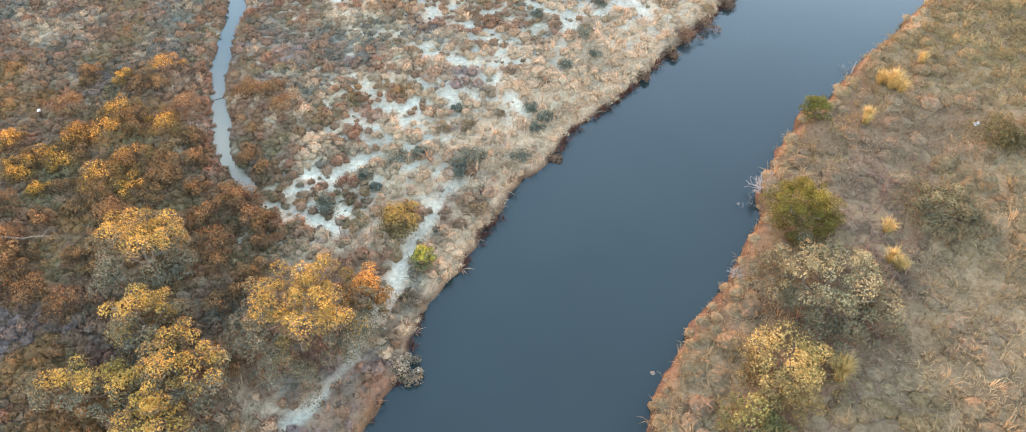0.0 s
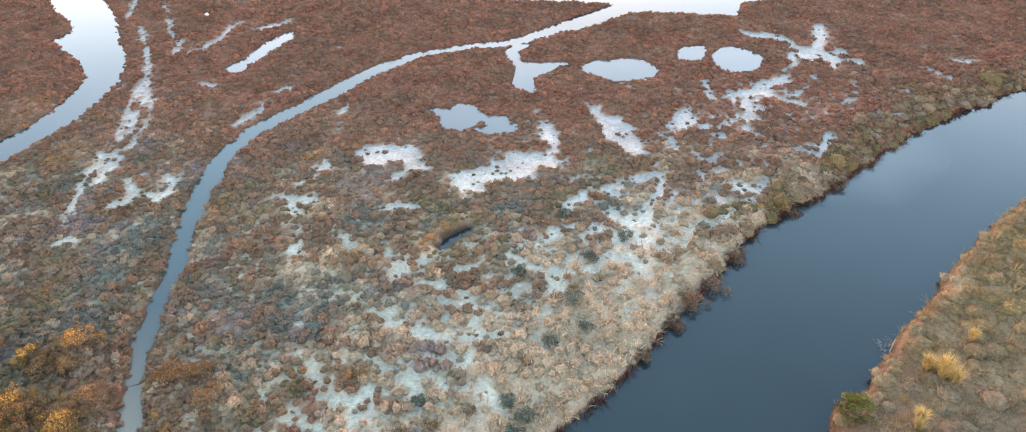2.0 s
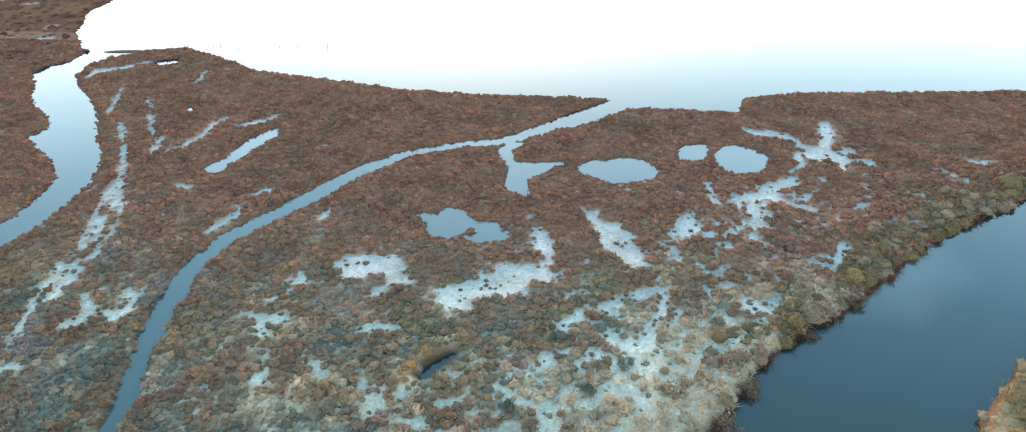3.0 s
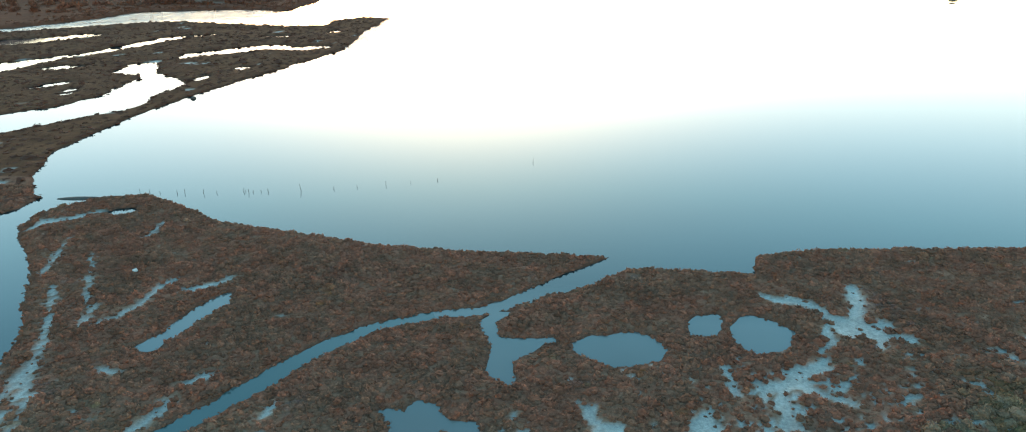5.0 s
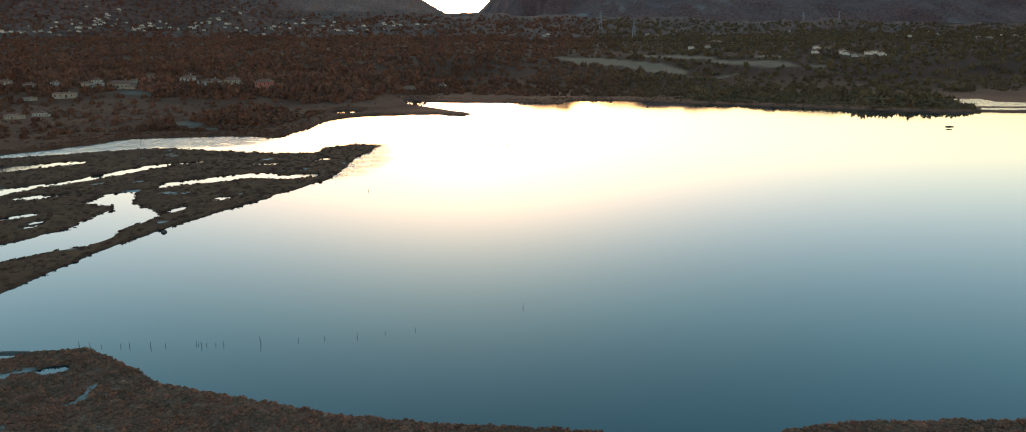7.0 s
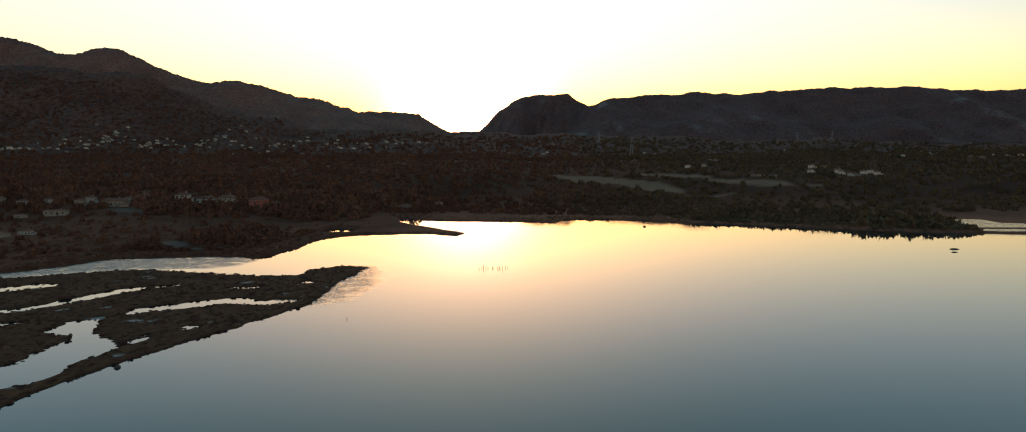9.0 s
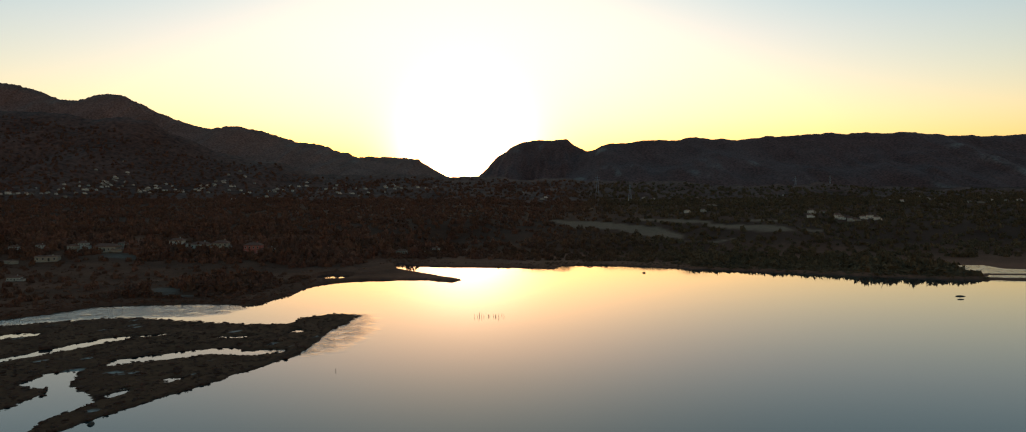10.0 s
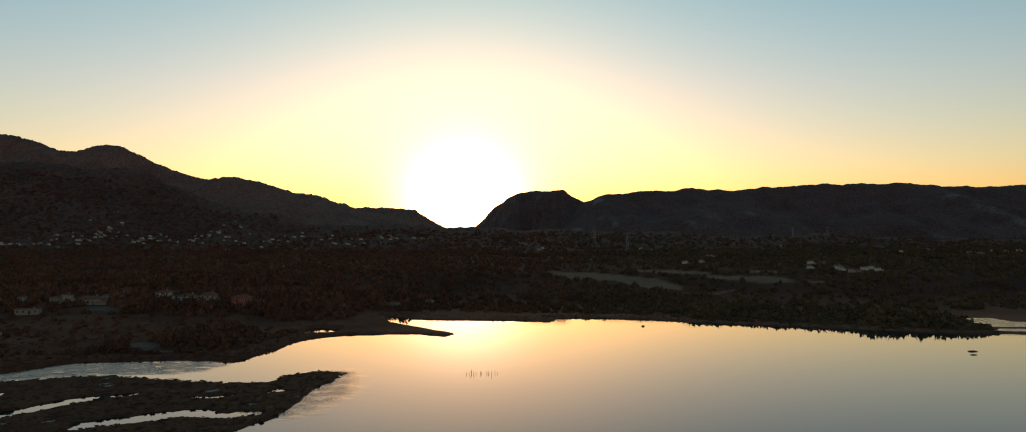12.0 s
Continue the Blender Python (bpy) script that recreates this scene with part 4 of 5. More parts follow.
# haze is put into the tones: far range lighter, near hill darker, all reddish
hill_range("hill_range", [(-3428, 738), (-3200, 681), (-2974, 624), (-2824, 572), (-2730, 578), (-2653, 608), (-2524, 602), (-2305, 502), (-2160, 445), (-2015, 408), (-1852, 427), (-1727, 398), (-1584, 355), (-1372, 308), (-1198, 249), (-1023, 248), (-885, 236), (-783, 168), (-680, 135), (-578, 130), (-476, 121), (-340, 110)],
           3984, 1254, 570, "rugged dark mountain range against the sunset", 0.5, 60, tone=(0.20, 0.088, 0.062), crag=0.9)
hill_range("hill_range", [(-715, 30), (-670, 49), (-569, 129), (-468, 239), (-401, 285), (-335, 317), (-236, 328), (-113, 333), (-73, 308), (-7, 271), (89, 188), (301, 144), (504, 106)],
           3925, 889, 600, "rounded rocky hill beside the gap where the sun sets", 0.7, 75, 300)
hill_range("hill_range", [(-249, 111), (-133, 189), (-7, 262), (118, 296), (303, 310), (547, 319), (698, 311), (908, 323), (1203, 336), (1464, 336), (1665, 315), (1891, 315), (1970, 323), (2170, 321), (3531, 288)],
           3792, 1088, 840, "long flat-topped wooded ridge with pale scree", 1.0, 90)
hill_range("hill_range", [(-2400, 230), (-1442, 247), (-1344, 240), (-1247, 238), (-1152, 226), (-980, 211), (-934, 181), (-813, 136), (-722, 113), (-666, 113), (-602, 94), (-483, 88), (-366, 84), (-279, 79), (-150, 75), (0, 71), (150, 67), (350, 61), (700, 52), (1200, 42)],
           1700, 760, 500, "dark wooded hill above the village", 0.1, 105, tone=(0.12, 0.048, 0.032))


# ---- low plants of the marsh ----
rng = np.random.default_rng(7)


def spread(x0, x1, y0, y1, gap, seed):
    r = np.random.default_rng(seed)
    x, y = np.meshgrid(np.arange(x0, x1, gap), np.arange(y0, y1, gap * 0.87))
    x = x + (np.arange(x.shape[0]) % 2)[:, None] * gap / 2
    return (x + r.uniform(-0.4, 0.4, x.shape) * gap).ravel(), (y + r.uniform(-0.4, 0.4, y.shape) * gap).ravel()


px, py = spread(-78, 90, -15, 97, 0.46, 11)
keep = (np.abs(px - 11.5) < np.maximum(44, 27 + 0.78 * (py - 6))) & ((py > 5.5) | (np.sin(px * 91.7 + py * 57.3) > 0.1))
px, py = px[keep], py[keep]
ph, pwet, ppale, pin, peast, priver, pbare = survey(px, py)
wild = rng.uniform(0, 1, len(px))
dry = np.exp(-(priver / 6.5) ** 2) * (1 - smooth(py, 42, 58)) + 0.45 * fbm(px / 2.5, py / 2.5, 3, 56) > 0.42
keep = (pwet > 0.02) & ((pbare > 0.02) | (wild < 0.11 + 0.13 * smooth(py, 32, 36) * (1 - smooth(py, 47, 52)))) & ~peast & (pin <= 0) & ~(dry & (wild > 0.5))
qx, qy, qh = px[keep], py[keep], ph[keep]
clear = np.where(pbare[keep] > 0, np.clip(0.6 + 1.2 * pbare[keep], 0, 1), 0.6)
size = 0.62 * clear * np.exp(rng.normal(0, 0.30, len(qx))) * (1 + 0.4 * fbm(qx / 3, qy / 3, 2, 55)) * (1 + 0.5 * smooth(-qx, 2, 9) * (1 - smooth(qy, 24, 36)) * (wild[keep] < 0.4)) * (1 + 0.7 * np.exp(-((priver[keep] - 1.5) / 2.5) ** 2) * smooth(qy, 44, 54))
size = np.minimum(size, 0.95)
tall, hue = size * rng.uniform(0.5, 0.95, len(qx)) * (1 - 0.25 * smooth(qy, 28, 50)), blend(qx, qy)
rim = np.clip(0.45 + pwet[keep] / 1.2, 0, 1)
size, tall = size * rim, tall * rim
for low, high, sprigs, leaf, thin, label in ((-16, 5.5, 8, 0.2, 0.7, "rust and olive cushions of saltmarsh shrub on the near marsh"), (5.5, 31, 46, 0.15, 0.55, "soft rust and olive cushions of saltmarsh shrub by the creek"), (31, 54, 24, 0.18, 0.5, "dense brown, straw and sage cushions of low saltmarsh shrub"),
                                       (54, 98, 8, 0.22, 0.7, "dense red-brown cushions of low saltmarsh shrub by the lagoon")):
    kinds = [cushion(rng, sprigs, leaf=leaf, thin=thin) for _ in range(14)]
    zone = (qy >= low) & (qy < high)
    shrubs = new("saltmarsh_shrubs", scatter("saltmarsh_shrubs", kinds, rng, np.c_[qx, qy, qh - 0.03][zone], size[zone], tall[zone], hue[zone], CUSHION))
    tagged(shrubs, label, "saltmarsh plants", kind="stuff")

# hummocks of long grass all over the other bank, brown and mauve near the water, olive farther up
hx, hy = spread(11, 66, -15, 66, 0.78, 12)
keep = (np.abs(hx - 11.5) < np.maximum(44, 27 + 0.78 * (hy - 6))) & (hy > 0.9 * hx - 44)
hx, hy = hx[keep], hy[keep]
hh, hwet, hpale, hin, heast, hriver, hbare = survey(hx, hy)
lush = 0.3 * smooth(hriver, 5, 10) + 0.75 * smooth(hy, 26, 40) + 0.5 * fbm(hx / 5, hy / 5, 3, 61)
keep = (hwet > 0.05) & heast & (rng.uniform(0, 1, len(hx)) < np.clip(0.4 + 0.6 * lush + 0.45 * (1 - smooth(hriver, 0.8, 2.2)), 0.2, 0.95))
qx, qy, qh, lush = hx[keep], hy[keep], hh[keep], np.clip(lush[keep], 0, 1)[:, None]
size = np.minimum(1.1 * np.exp(rng.normal(0, 0.3, len(qx))), 1.6) * np.clip(0.45 + 0.5 * hwet[keep], 0, 1)
dun = np.array((0.275, 0.168, 0.10)) * (1 - lush) + np.array((0.265, 0.160, 0.068)) * lush
lip = (1 - smooth(hriver[keep], 0.6, 1.8))[:, None]
dun = dun * (1 - lip) + np.array((0.315, 0.205, 0.11)) * lip
dun = dun * (1 + 0.22 * fbm(qx / 2, qy / 2, 2, 62))[:, None] * rng.uniform(0.88, 1.12, (len(qx), 1))
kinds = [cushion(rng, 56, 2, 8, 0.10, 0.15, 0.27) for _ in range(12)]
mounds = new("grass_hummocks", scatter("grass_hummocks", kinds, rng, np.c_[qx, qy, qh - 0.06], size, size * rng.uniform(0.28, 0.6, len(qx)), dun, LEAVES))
tagged(mounds, "soft hummocks of long brown and olive grass on the bank", "grass", kind="stuff")

# dry grass: on the bank of the river towards the marsh, and all over the other bank
tufts = [tussock(rng, 10, 1.0, 0.026) for _ in range(14)]
gx2, gy2 = spread(-12, 62, 5.5, 78, 0.45, 17)
keep = (np.abs(gx2 - 11.5) < 27 + 0.78 * (gy2 - 6)) & (gy2 > 0.9 * gx2 - 30)
gx2, gy2 = gx2[keep], gy2[keep]
gh2, gwet2, gpale2, gin2, geast2, griver2, gbare2 = survey(gx2, gy2)
dry = np.exp(-(griver2 / 6.5) ** 2) * (1 - smooth(gy2, 42, 58)) + 0.45 * fbm(gx2 / 2.5, gy2 / 2.5, 3, 56) > 0.40
for name, keep, label in (("dry_grass", (gwet2 > 0.03) & ~geast2 & dry & (gpale2 < 0.4), "fine straw-coloured dry grass along the marsh bank"),
                          ("bank_grass", (gwet2 > 0.03) & geast2, "short dry olive and straw grass on the river bank")):
    qx, qy, qh = gx2[keep], gy2[keep], gh2[keep]
    n1, n2 = fbm(qx / 4, qy / 4, 3, 57)[:, None], fbm(qx / 0.8, qy / 0.8, 2, 58)[:, None]
    if name == "dry_grass":
        colour = blend(qx, qy) * (1 + 0.2 * n2)
    else:
        mauve = smooth(griver2[keep], 2.5, 4.5) * (1 - smooth(griver2[keep] + 2.5 * n1[:, 0], 7, 10)) * (1 - smooth(qy, 24, 34))
        sort = np.array((0.43, 0.27, 0.135)) * (1 - mauve[:, None]) + np.array((0.36, 0.21, 0.155)) * mauve[:, None]
        colour = 0.68 * (sort + np.clip(n1, -1, 0.6) * np.array((0.09, 0.07, 0.05)) + np.clip(n2, -1, 1) * np.array((0.06, 0.05, 0.03))) * (1 + 0.35 * fbm(qx / 1.7, qy / 1.7, 2, 60))[:, None] * (1 - smooth(qy, 22, 34)[:, None] * (0.26, 0.17, 0.22))
    size = 0.5 * np.exp(rng.normal(0, 0.25, len(qx))) * (1 + 0.3 * n1[:, 0])
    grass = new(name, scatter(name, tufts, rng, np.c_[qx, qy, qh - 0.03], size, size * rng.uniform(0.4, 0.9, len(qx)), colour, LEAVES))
    tagged(grass, label, "grass", kind="stuff")

# a thicket of dark olive shrubs and brown tussocks along the marsh bank
bx, by = spread(14, 75, 40, 82, 0.7, 14)
bh, bwet, bpale, bin_, beast, briver, bbare = survey(bx, by)
keep = (bwet > 0.15) & ~beast & (briver < 2.6 + 1.6 * fbm(bx / 4, by / 4, 2, 66)) & (rng.uniform(0, 1, len(bx)) < 0.75 * smooth(by, 40, 47))
qx, qy, qh = bx[keep], by[keep], bh[keep]
size = 1.05 * np.exp(rng.normal(0, 0.25, len(qx)))
moss = smooth(fbm(qx / 2.2, qy / 2.2, 2, 67), -0.2, 0.3)[:, None]
olive = (np.array((0.175, 0.12, 0.056)) * moss + np.array((0.23, 0.15, 0.095)) * (1 - moss)) * rng.uniform(0.8, 1.2, (len(qx), 1))
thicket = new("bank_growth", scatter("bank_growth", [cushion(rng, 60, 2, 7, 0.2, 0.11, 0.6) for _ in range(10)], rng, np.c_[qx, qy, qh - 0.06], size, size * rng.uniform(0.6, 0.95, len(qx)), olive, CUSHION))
tagged(thicket, "dense olive and brown growth along the marsh bank of the river", "saltmarsh plants", kind="stuff")

# tufts added along the cut bank, dark red for its undercut and reflection
hang = []
for a, b in zip(RIVER_LEFT[1:], RIVER_LEFT[2:]):
    if b[1] < 75 and a[1] > 4:
        n = int(math.hypot(b[0] - a[0], b[1] - a[1]) / 0.09)
        for t in rng.uniform(0, 1, n):
            hang.append((a[0] + (b[0] - a[0]) * t, a[1] + (b[1] - a[1]) * t))
hang = np.array(hang)
hang += rng.normal(0, 0.28, hang.shape)
hwet = survey(hang[:, 0], hang[:, 1])[1]
thick = fbm(hang[:, 0] / 2.2, hang[:, 1] / 2.2, 2, 64)
hang, thick = hang[(np.abs(hwet) < 0.22) & (thick > -0.25)], thick[(np.abs(hwet) < 0.22) & (thick > -0.25)]
size = rng.uniform(0.25, 0.5, len(hang)) * (1 + 0.8 * thick)
ragged = [tussock(rng, 9, 1.3, 0.05) for _ in range(8)]
roots = new("undercut_tufts", scatter("undercut_tufts", ragged, rng, np.c_[hang, np.full(len(hang), -0.03)], size, size * 0.7, np.array((0.13, 0.045, 0.030)) * rng.uniform(0.6, 1.3, (len(hang), 1)), LEAVES))
tagged(roots, "red-brown tufts standing in for the undercut bank and its reflection", "roots", kind="stuff")

# rough low growth on the spit and the land beyond the channel
px, py = spread(-190, -30, 88, 250, 1.42, 13)
ph, pwet, ppale, pin, peast, priver, pbare = survey(px, py)
keep = (pwet > 0.1) & (ppale < 0.5) & (pin <= 0) & ((px < -46) | (py > 93)) & (px > -40 - 0.75 * py)
qx, qy, qh = px[keep], py[keep], ph[keep]
size = 1.05 * np.exp(rng.normal(0, 0.3, len(qx)))
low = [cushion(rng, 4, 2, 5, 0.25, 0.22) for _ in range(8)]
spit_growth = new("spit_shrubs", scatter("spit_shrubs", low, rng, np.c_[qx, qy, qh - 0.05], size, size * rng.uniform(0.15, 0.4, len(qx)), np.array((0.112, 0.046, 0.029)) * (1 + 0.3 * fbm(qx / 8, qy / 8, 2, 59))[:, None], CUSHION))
tagged(spit_growth, "low dark brown shrubs covering the spit", "saltmarsh plants", kind="stuff")


# ---- trees and bushes by the river ----
def place(x, y):
    return float(survey(np.array([float(x)]), np.array([float(y)]))[0][0])


def thing(name, x, y, label, category, group="", z=None, turn=0.0, kind=""):
    ob = new(name)
    ob.empty_display_size = 0.2
    ob.matrix_basis = pose(x, y, place(x, y) if z is None else z, 0, 0, turn)
    return tagged(ob, label, category, group, kind)


def crown_mesh(r, radius, high, base, tip, tips, balls, leaves, size, fine=0.32, low=0.25):
    """A crown of many clumps of leaves over an uneven dome; tips: how much of the shoots' ends has the second colour, a
    stand-in for sun on tops and sunward side.
    """
    vs, fs, cs, at = [], [], [], 0
    for _ in range(balls):
        a, up = r.uniform(0, 2 * np.pi), np.arcsin(r.uniform(0.0, 1) ** 0.8)
        d = np.array([math.cos(up) * math.cos(a), math.cos(up) * math.sin(a), math.sin(up)])
        reach = r.uniform(0.5, 0.95)
        c = d * (radius * reach, radius * reach, (high - low) * reach) + (0, 0, low)
        ball = radius * fine * r.uniform(0.6, 1.15)
        v, f = leaf_cloud(r, leaves, size / ball, 0.85)
        # second colour favours the top and +y, painting in the low sun
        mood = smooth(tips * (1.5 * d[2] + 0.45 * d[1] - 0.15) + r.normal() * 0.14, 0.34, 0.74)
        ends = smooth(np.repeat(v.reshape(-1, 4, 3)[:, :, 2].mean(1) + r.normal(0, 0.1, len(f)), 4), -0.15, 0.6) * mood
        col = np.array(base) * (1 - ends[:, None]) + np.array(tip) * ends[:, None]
        vs.append(v * ball + c)
        fs.append(f + at)
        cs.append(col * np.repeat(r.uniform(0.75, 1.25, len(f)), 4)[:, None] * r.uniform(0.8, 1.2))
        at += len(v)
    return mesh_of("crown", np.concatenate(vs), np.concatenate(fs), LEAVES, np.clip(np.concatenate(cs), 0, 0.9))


def limb_mesh(name, r, start, end, thick, mat=BARK, wobble=0.12, sides=6):
    n = 6
    t = np.linspace(0, 1, n)[:, None]
    pts = np.array(start) * (1 - t) + np.array(end) * t
    pts[1:-1] += r.normal(0, wobble, (n - 2, 3)) * np.linalg.norm(np.subtract(end, start)) * 0.5
    return mesh_of(name, *tube(pts, np.linspace(thick, thick * 0.3, n), sides), mat, shade_smooth=True)


def bush(name, x, y, radius, high, base, tip, tips, label, category, seed, balls=46, leaves=110, size=0.13, group="", fine=0.32):
    r = np.random.default_rng(seed)
    ob = thing(name, x, y, label, category, group)
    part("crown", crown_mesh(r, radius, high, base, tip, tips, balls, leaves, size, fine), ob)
    part("trunk", limb_mesh("trunk", r, (0, 0, -0.1), (r.normal() * 0.1, r.normal() * 0.1, high * 0.55), 0.05 + 0.03 * radius), ob)
    for k in range(5):
        a = 2 * math.pi * k / 5 + r.uniform(-0.4, 0.4)
        part("limb", limb_mesh("limb", r, (0, 0, high * 0.12), (radius * 0.6 * math.cos(a), radius * 0.6 * math.sin(a), high * r.uniform(0.5, 0.75)), 0.025 + 0.015 * radius), ob)
    return ob


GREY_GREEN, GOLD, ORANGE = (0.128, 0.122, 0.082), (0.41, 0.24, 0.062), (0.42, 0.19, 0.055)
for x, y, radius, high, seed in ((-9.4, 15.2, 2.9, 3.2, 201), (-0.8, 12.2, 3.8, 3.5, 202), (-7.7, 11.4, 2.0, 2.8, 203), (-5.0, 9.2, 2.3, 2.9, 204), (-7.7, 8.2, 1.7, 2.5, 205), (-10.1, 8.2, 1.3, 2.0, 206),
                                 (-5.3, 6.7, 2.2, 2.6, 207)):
    bush("sun_tinted_tree", x, y, radius, high, GREY_GREEN, GOLD, 0.7, "riverside grey-green tree with sunlit gold tinted onto tops and sunward side", "tree", seed, int(12 * radius ** 1.75), 190, 0.095, "trees on the west bank", 0.56 / radius)
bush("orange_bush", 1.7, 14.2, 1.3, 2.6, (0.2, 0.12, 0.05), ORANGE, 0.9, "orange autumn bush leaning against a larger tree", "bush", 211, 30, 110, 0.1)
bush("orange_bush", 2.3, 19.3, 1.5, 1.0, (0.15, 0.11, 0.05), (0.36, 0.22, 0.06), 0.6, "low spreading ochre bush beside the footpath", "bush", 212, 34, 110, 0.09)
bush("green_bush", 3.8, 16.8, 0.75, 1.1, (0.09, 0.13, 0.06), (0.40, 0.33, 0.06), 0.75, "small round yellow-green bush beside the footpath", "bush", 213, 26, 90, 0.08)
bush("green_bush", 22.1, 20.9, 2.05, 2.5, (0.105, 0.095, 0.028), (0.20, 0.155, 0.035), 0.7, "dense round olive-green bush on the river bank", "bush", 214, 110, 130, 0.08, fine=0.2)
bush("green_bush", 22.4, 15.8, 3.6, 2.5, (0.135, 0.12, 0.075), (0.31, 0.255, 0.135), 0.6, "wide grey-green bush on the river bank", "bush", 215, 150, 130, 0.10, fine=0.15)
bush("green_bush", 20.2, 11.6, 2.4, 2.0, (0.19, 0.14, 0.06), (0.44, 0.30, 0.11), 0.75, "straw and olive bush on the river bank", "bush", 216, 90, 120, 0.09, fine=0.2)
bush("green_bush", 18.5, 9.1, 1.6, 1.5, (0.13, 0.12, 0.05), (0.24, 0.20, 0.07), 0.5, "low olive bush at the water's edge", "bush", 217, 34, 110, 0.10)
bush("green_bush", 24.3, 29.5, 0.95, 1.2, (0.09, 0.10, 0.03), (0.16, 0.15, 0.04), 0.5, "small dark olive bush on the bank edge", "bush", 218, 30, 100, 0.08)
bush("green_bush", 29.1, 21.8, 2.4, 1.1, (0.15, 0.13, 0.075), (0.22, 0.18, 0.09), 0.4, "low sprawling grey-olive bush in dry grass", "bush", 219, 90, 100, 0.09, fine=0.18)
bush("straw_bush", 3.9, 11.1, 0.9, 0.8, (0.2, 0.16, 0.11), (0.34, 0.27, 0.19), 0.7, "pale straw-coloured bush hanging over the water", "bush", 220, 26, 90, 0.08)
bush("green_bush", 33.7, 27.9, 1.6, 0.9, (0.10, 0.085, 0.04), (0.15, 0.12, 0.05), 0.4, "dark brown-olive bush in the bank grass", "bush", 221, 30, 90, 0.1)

for x, y, radius, seed in ((16.4, 35.6, 0.7, 251), (17.7, 37.4, 0.9, 252), (18.9, 39.0, 1.0, 253), (20.4, 41.6, 0.8, 254), (14.6, 33.0, 0.5, 255), (9.6, 25.3, 0.5, 256), (24.8, 46.9, 0.7, 257), (28.4, 50.4, 0.7, 258)):
    bush("bank_shrub", x, y, radius, radius * 0.9, (0.15, 0.09, 0.06), (0.27, 0.18, 0.11), 0.4, "reddish-brown shrub overhanging the river from the bank", "shrub", seed, 18, 90, 0.07, "shrubs overhanging the river", 0.4)

# rust and orange bushes in the hollow behind the trees
r = np.random.default_rng(29)
ORANGE_SPOTS = [(-20.0, 21.5), (-17.6, 19.7), (-17.5, 22.0), (-15.7, 24.3), (-13.5, 22.4), (-14.4, 20.7), (-15.2, 30.5), (-17.4, 29.6), (-21.0, 23.3), (-17.6, 24.1), (-18.9, 22.1), (-19.2, 20.6), (-13.0, 25.6), (-16.2, 26.4), (-12.6, 20.3)]
RUST_SPOTS = [(-9.0, 22.6), (-11.7, 22.3), (-9.2, 20.5), (-5.8, 18.9), (-10.8, 24.5), (-11.4, 19.8), (-14.9, 18.4), (-7.2, 19.9), (-6.6, 17.6), (-4.6, 17.5), (-8.0, 18.6), (-12.9, 18.0), (-4.2, 15.4), (-5.2, 13.4), (-6.1, 15.6), (-13.3, 15.4), (-14.6, 13.2), (-12.4, 12.6), (-4.0, 10.6)]
for k in range(60):
    RUST_SPOTS.append((r.uniform(-20, -4), r.uniform(13, 30)))
for k, (x, y) in enumerate(ORANGE_SPOTS + RUST_SPOTS):
    ground_at, water_at = (float(v[0]) for v in survey(np.array([x]), np.array([y]))[:2])
    if water_at < 0.7 or x > -2.5 - 0.2 * (y - 13) or min(math.hypot(x - a, y - b) for a, b in ((-9.4, 15.2), (-7.7, 11.4), (-0.8, 12.2))) < 2.2:
        continue
    bright = k < len(ORANGE_SPOTS)
    radius = r.uniform(0.8, 1.35) if bright else r.uniform(0.6, 1.3)
    label = "bright orange-yellow bush glowing among brown marsh shrubs" if bright else "soft rust-brown bush in the marsh hollow"
    b = thing("orange_marsh_bush" if bright else "rust_marsh_bush", x, y, label, "bush", "orange bushes in the marsh" if bright else "rust-coloured bushes in the marsh", turn=r.uniform(0, 360))
    base, tip = ((0.16, 0.10, 0.04), (0.46, 0.22, 0.05)) if bright else ((0.135, 0.082, 0.046), (0.24, 0.125, 0.055))
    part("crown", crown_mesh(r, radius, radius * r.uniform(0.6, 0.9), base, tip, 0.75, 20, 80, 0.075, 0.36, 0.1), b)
    part("stem", limb_mesh("stem", r, (0, 0, -0.05), (0.03, 0.02, radius * 0.5), 0.03), b)

r = np.random.default_rng(30)
for x, y, radius in ((0.9, 24.0, 0.95), (5.2, 24.5, 0.8), (4.4, 23.9, 0.55), (-2.1, 20.3, 0.8), (8.0, 29.0, 0.5), (8.8, 28.2, 0.55), (10.8, 36.6, 0.75), (11.6, 34.4, 0.45), (9.7, 33.3, 0.5), (7.5, 24.7, 0.7),
                     (-0.6, 22.7, 0.5), (3.6, 28.9, 0.4), (8.4, 27.3, 0.5), (2.1, 24.6, 0.45), (4.6, 23.1, 0.4), (0.2, 21.8, 0.35), (11.6, 40.7, 0.6), (7.5, 39.0, 0.5), (13.8, 43.0, 0.55), (10.0, 45.1, 0.6)):
    b = thing("sage_cushion", x, y, "round teal-green cushion shrub among pale salt pans", "shrub", "sage cushions on the salt flat")
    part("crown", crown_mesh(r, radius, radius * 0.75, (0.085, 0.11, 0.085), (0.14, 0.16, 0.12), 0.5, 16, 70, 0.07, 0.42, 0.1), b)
    part("stem", limb_mesh("stem", r, (0, 0, -0.05), (0.03, 0.02, radius * 0.5), 0.03), b)
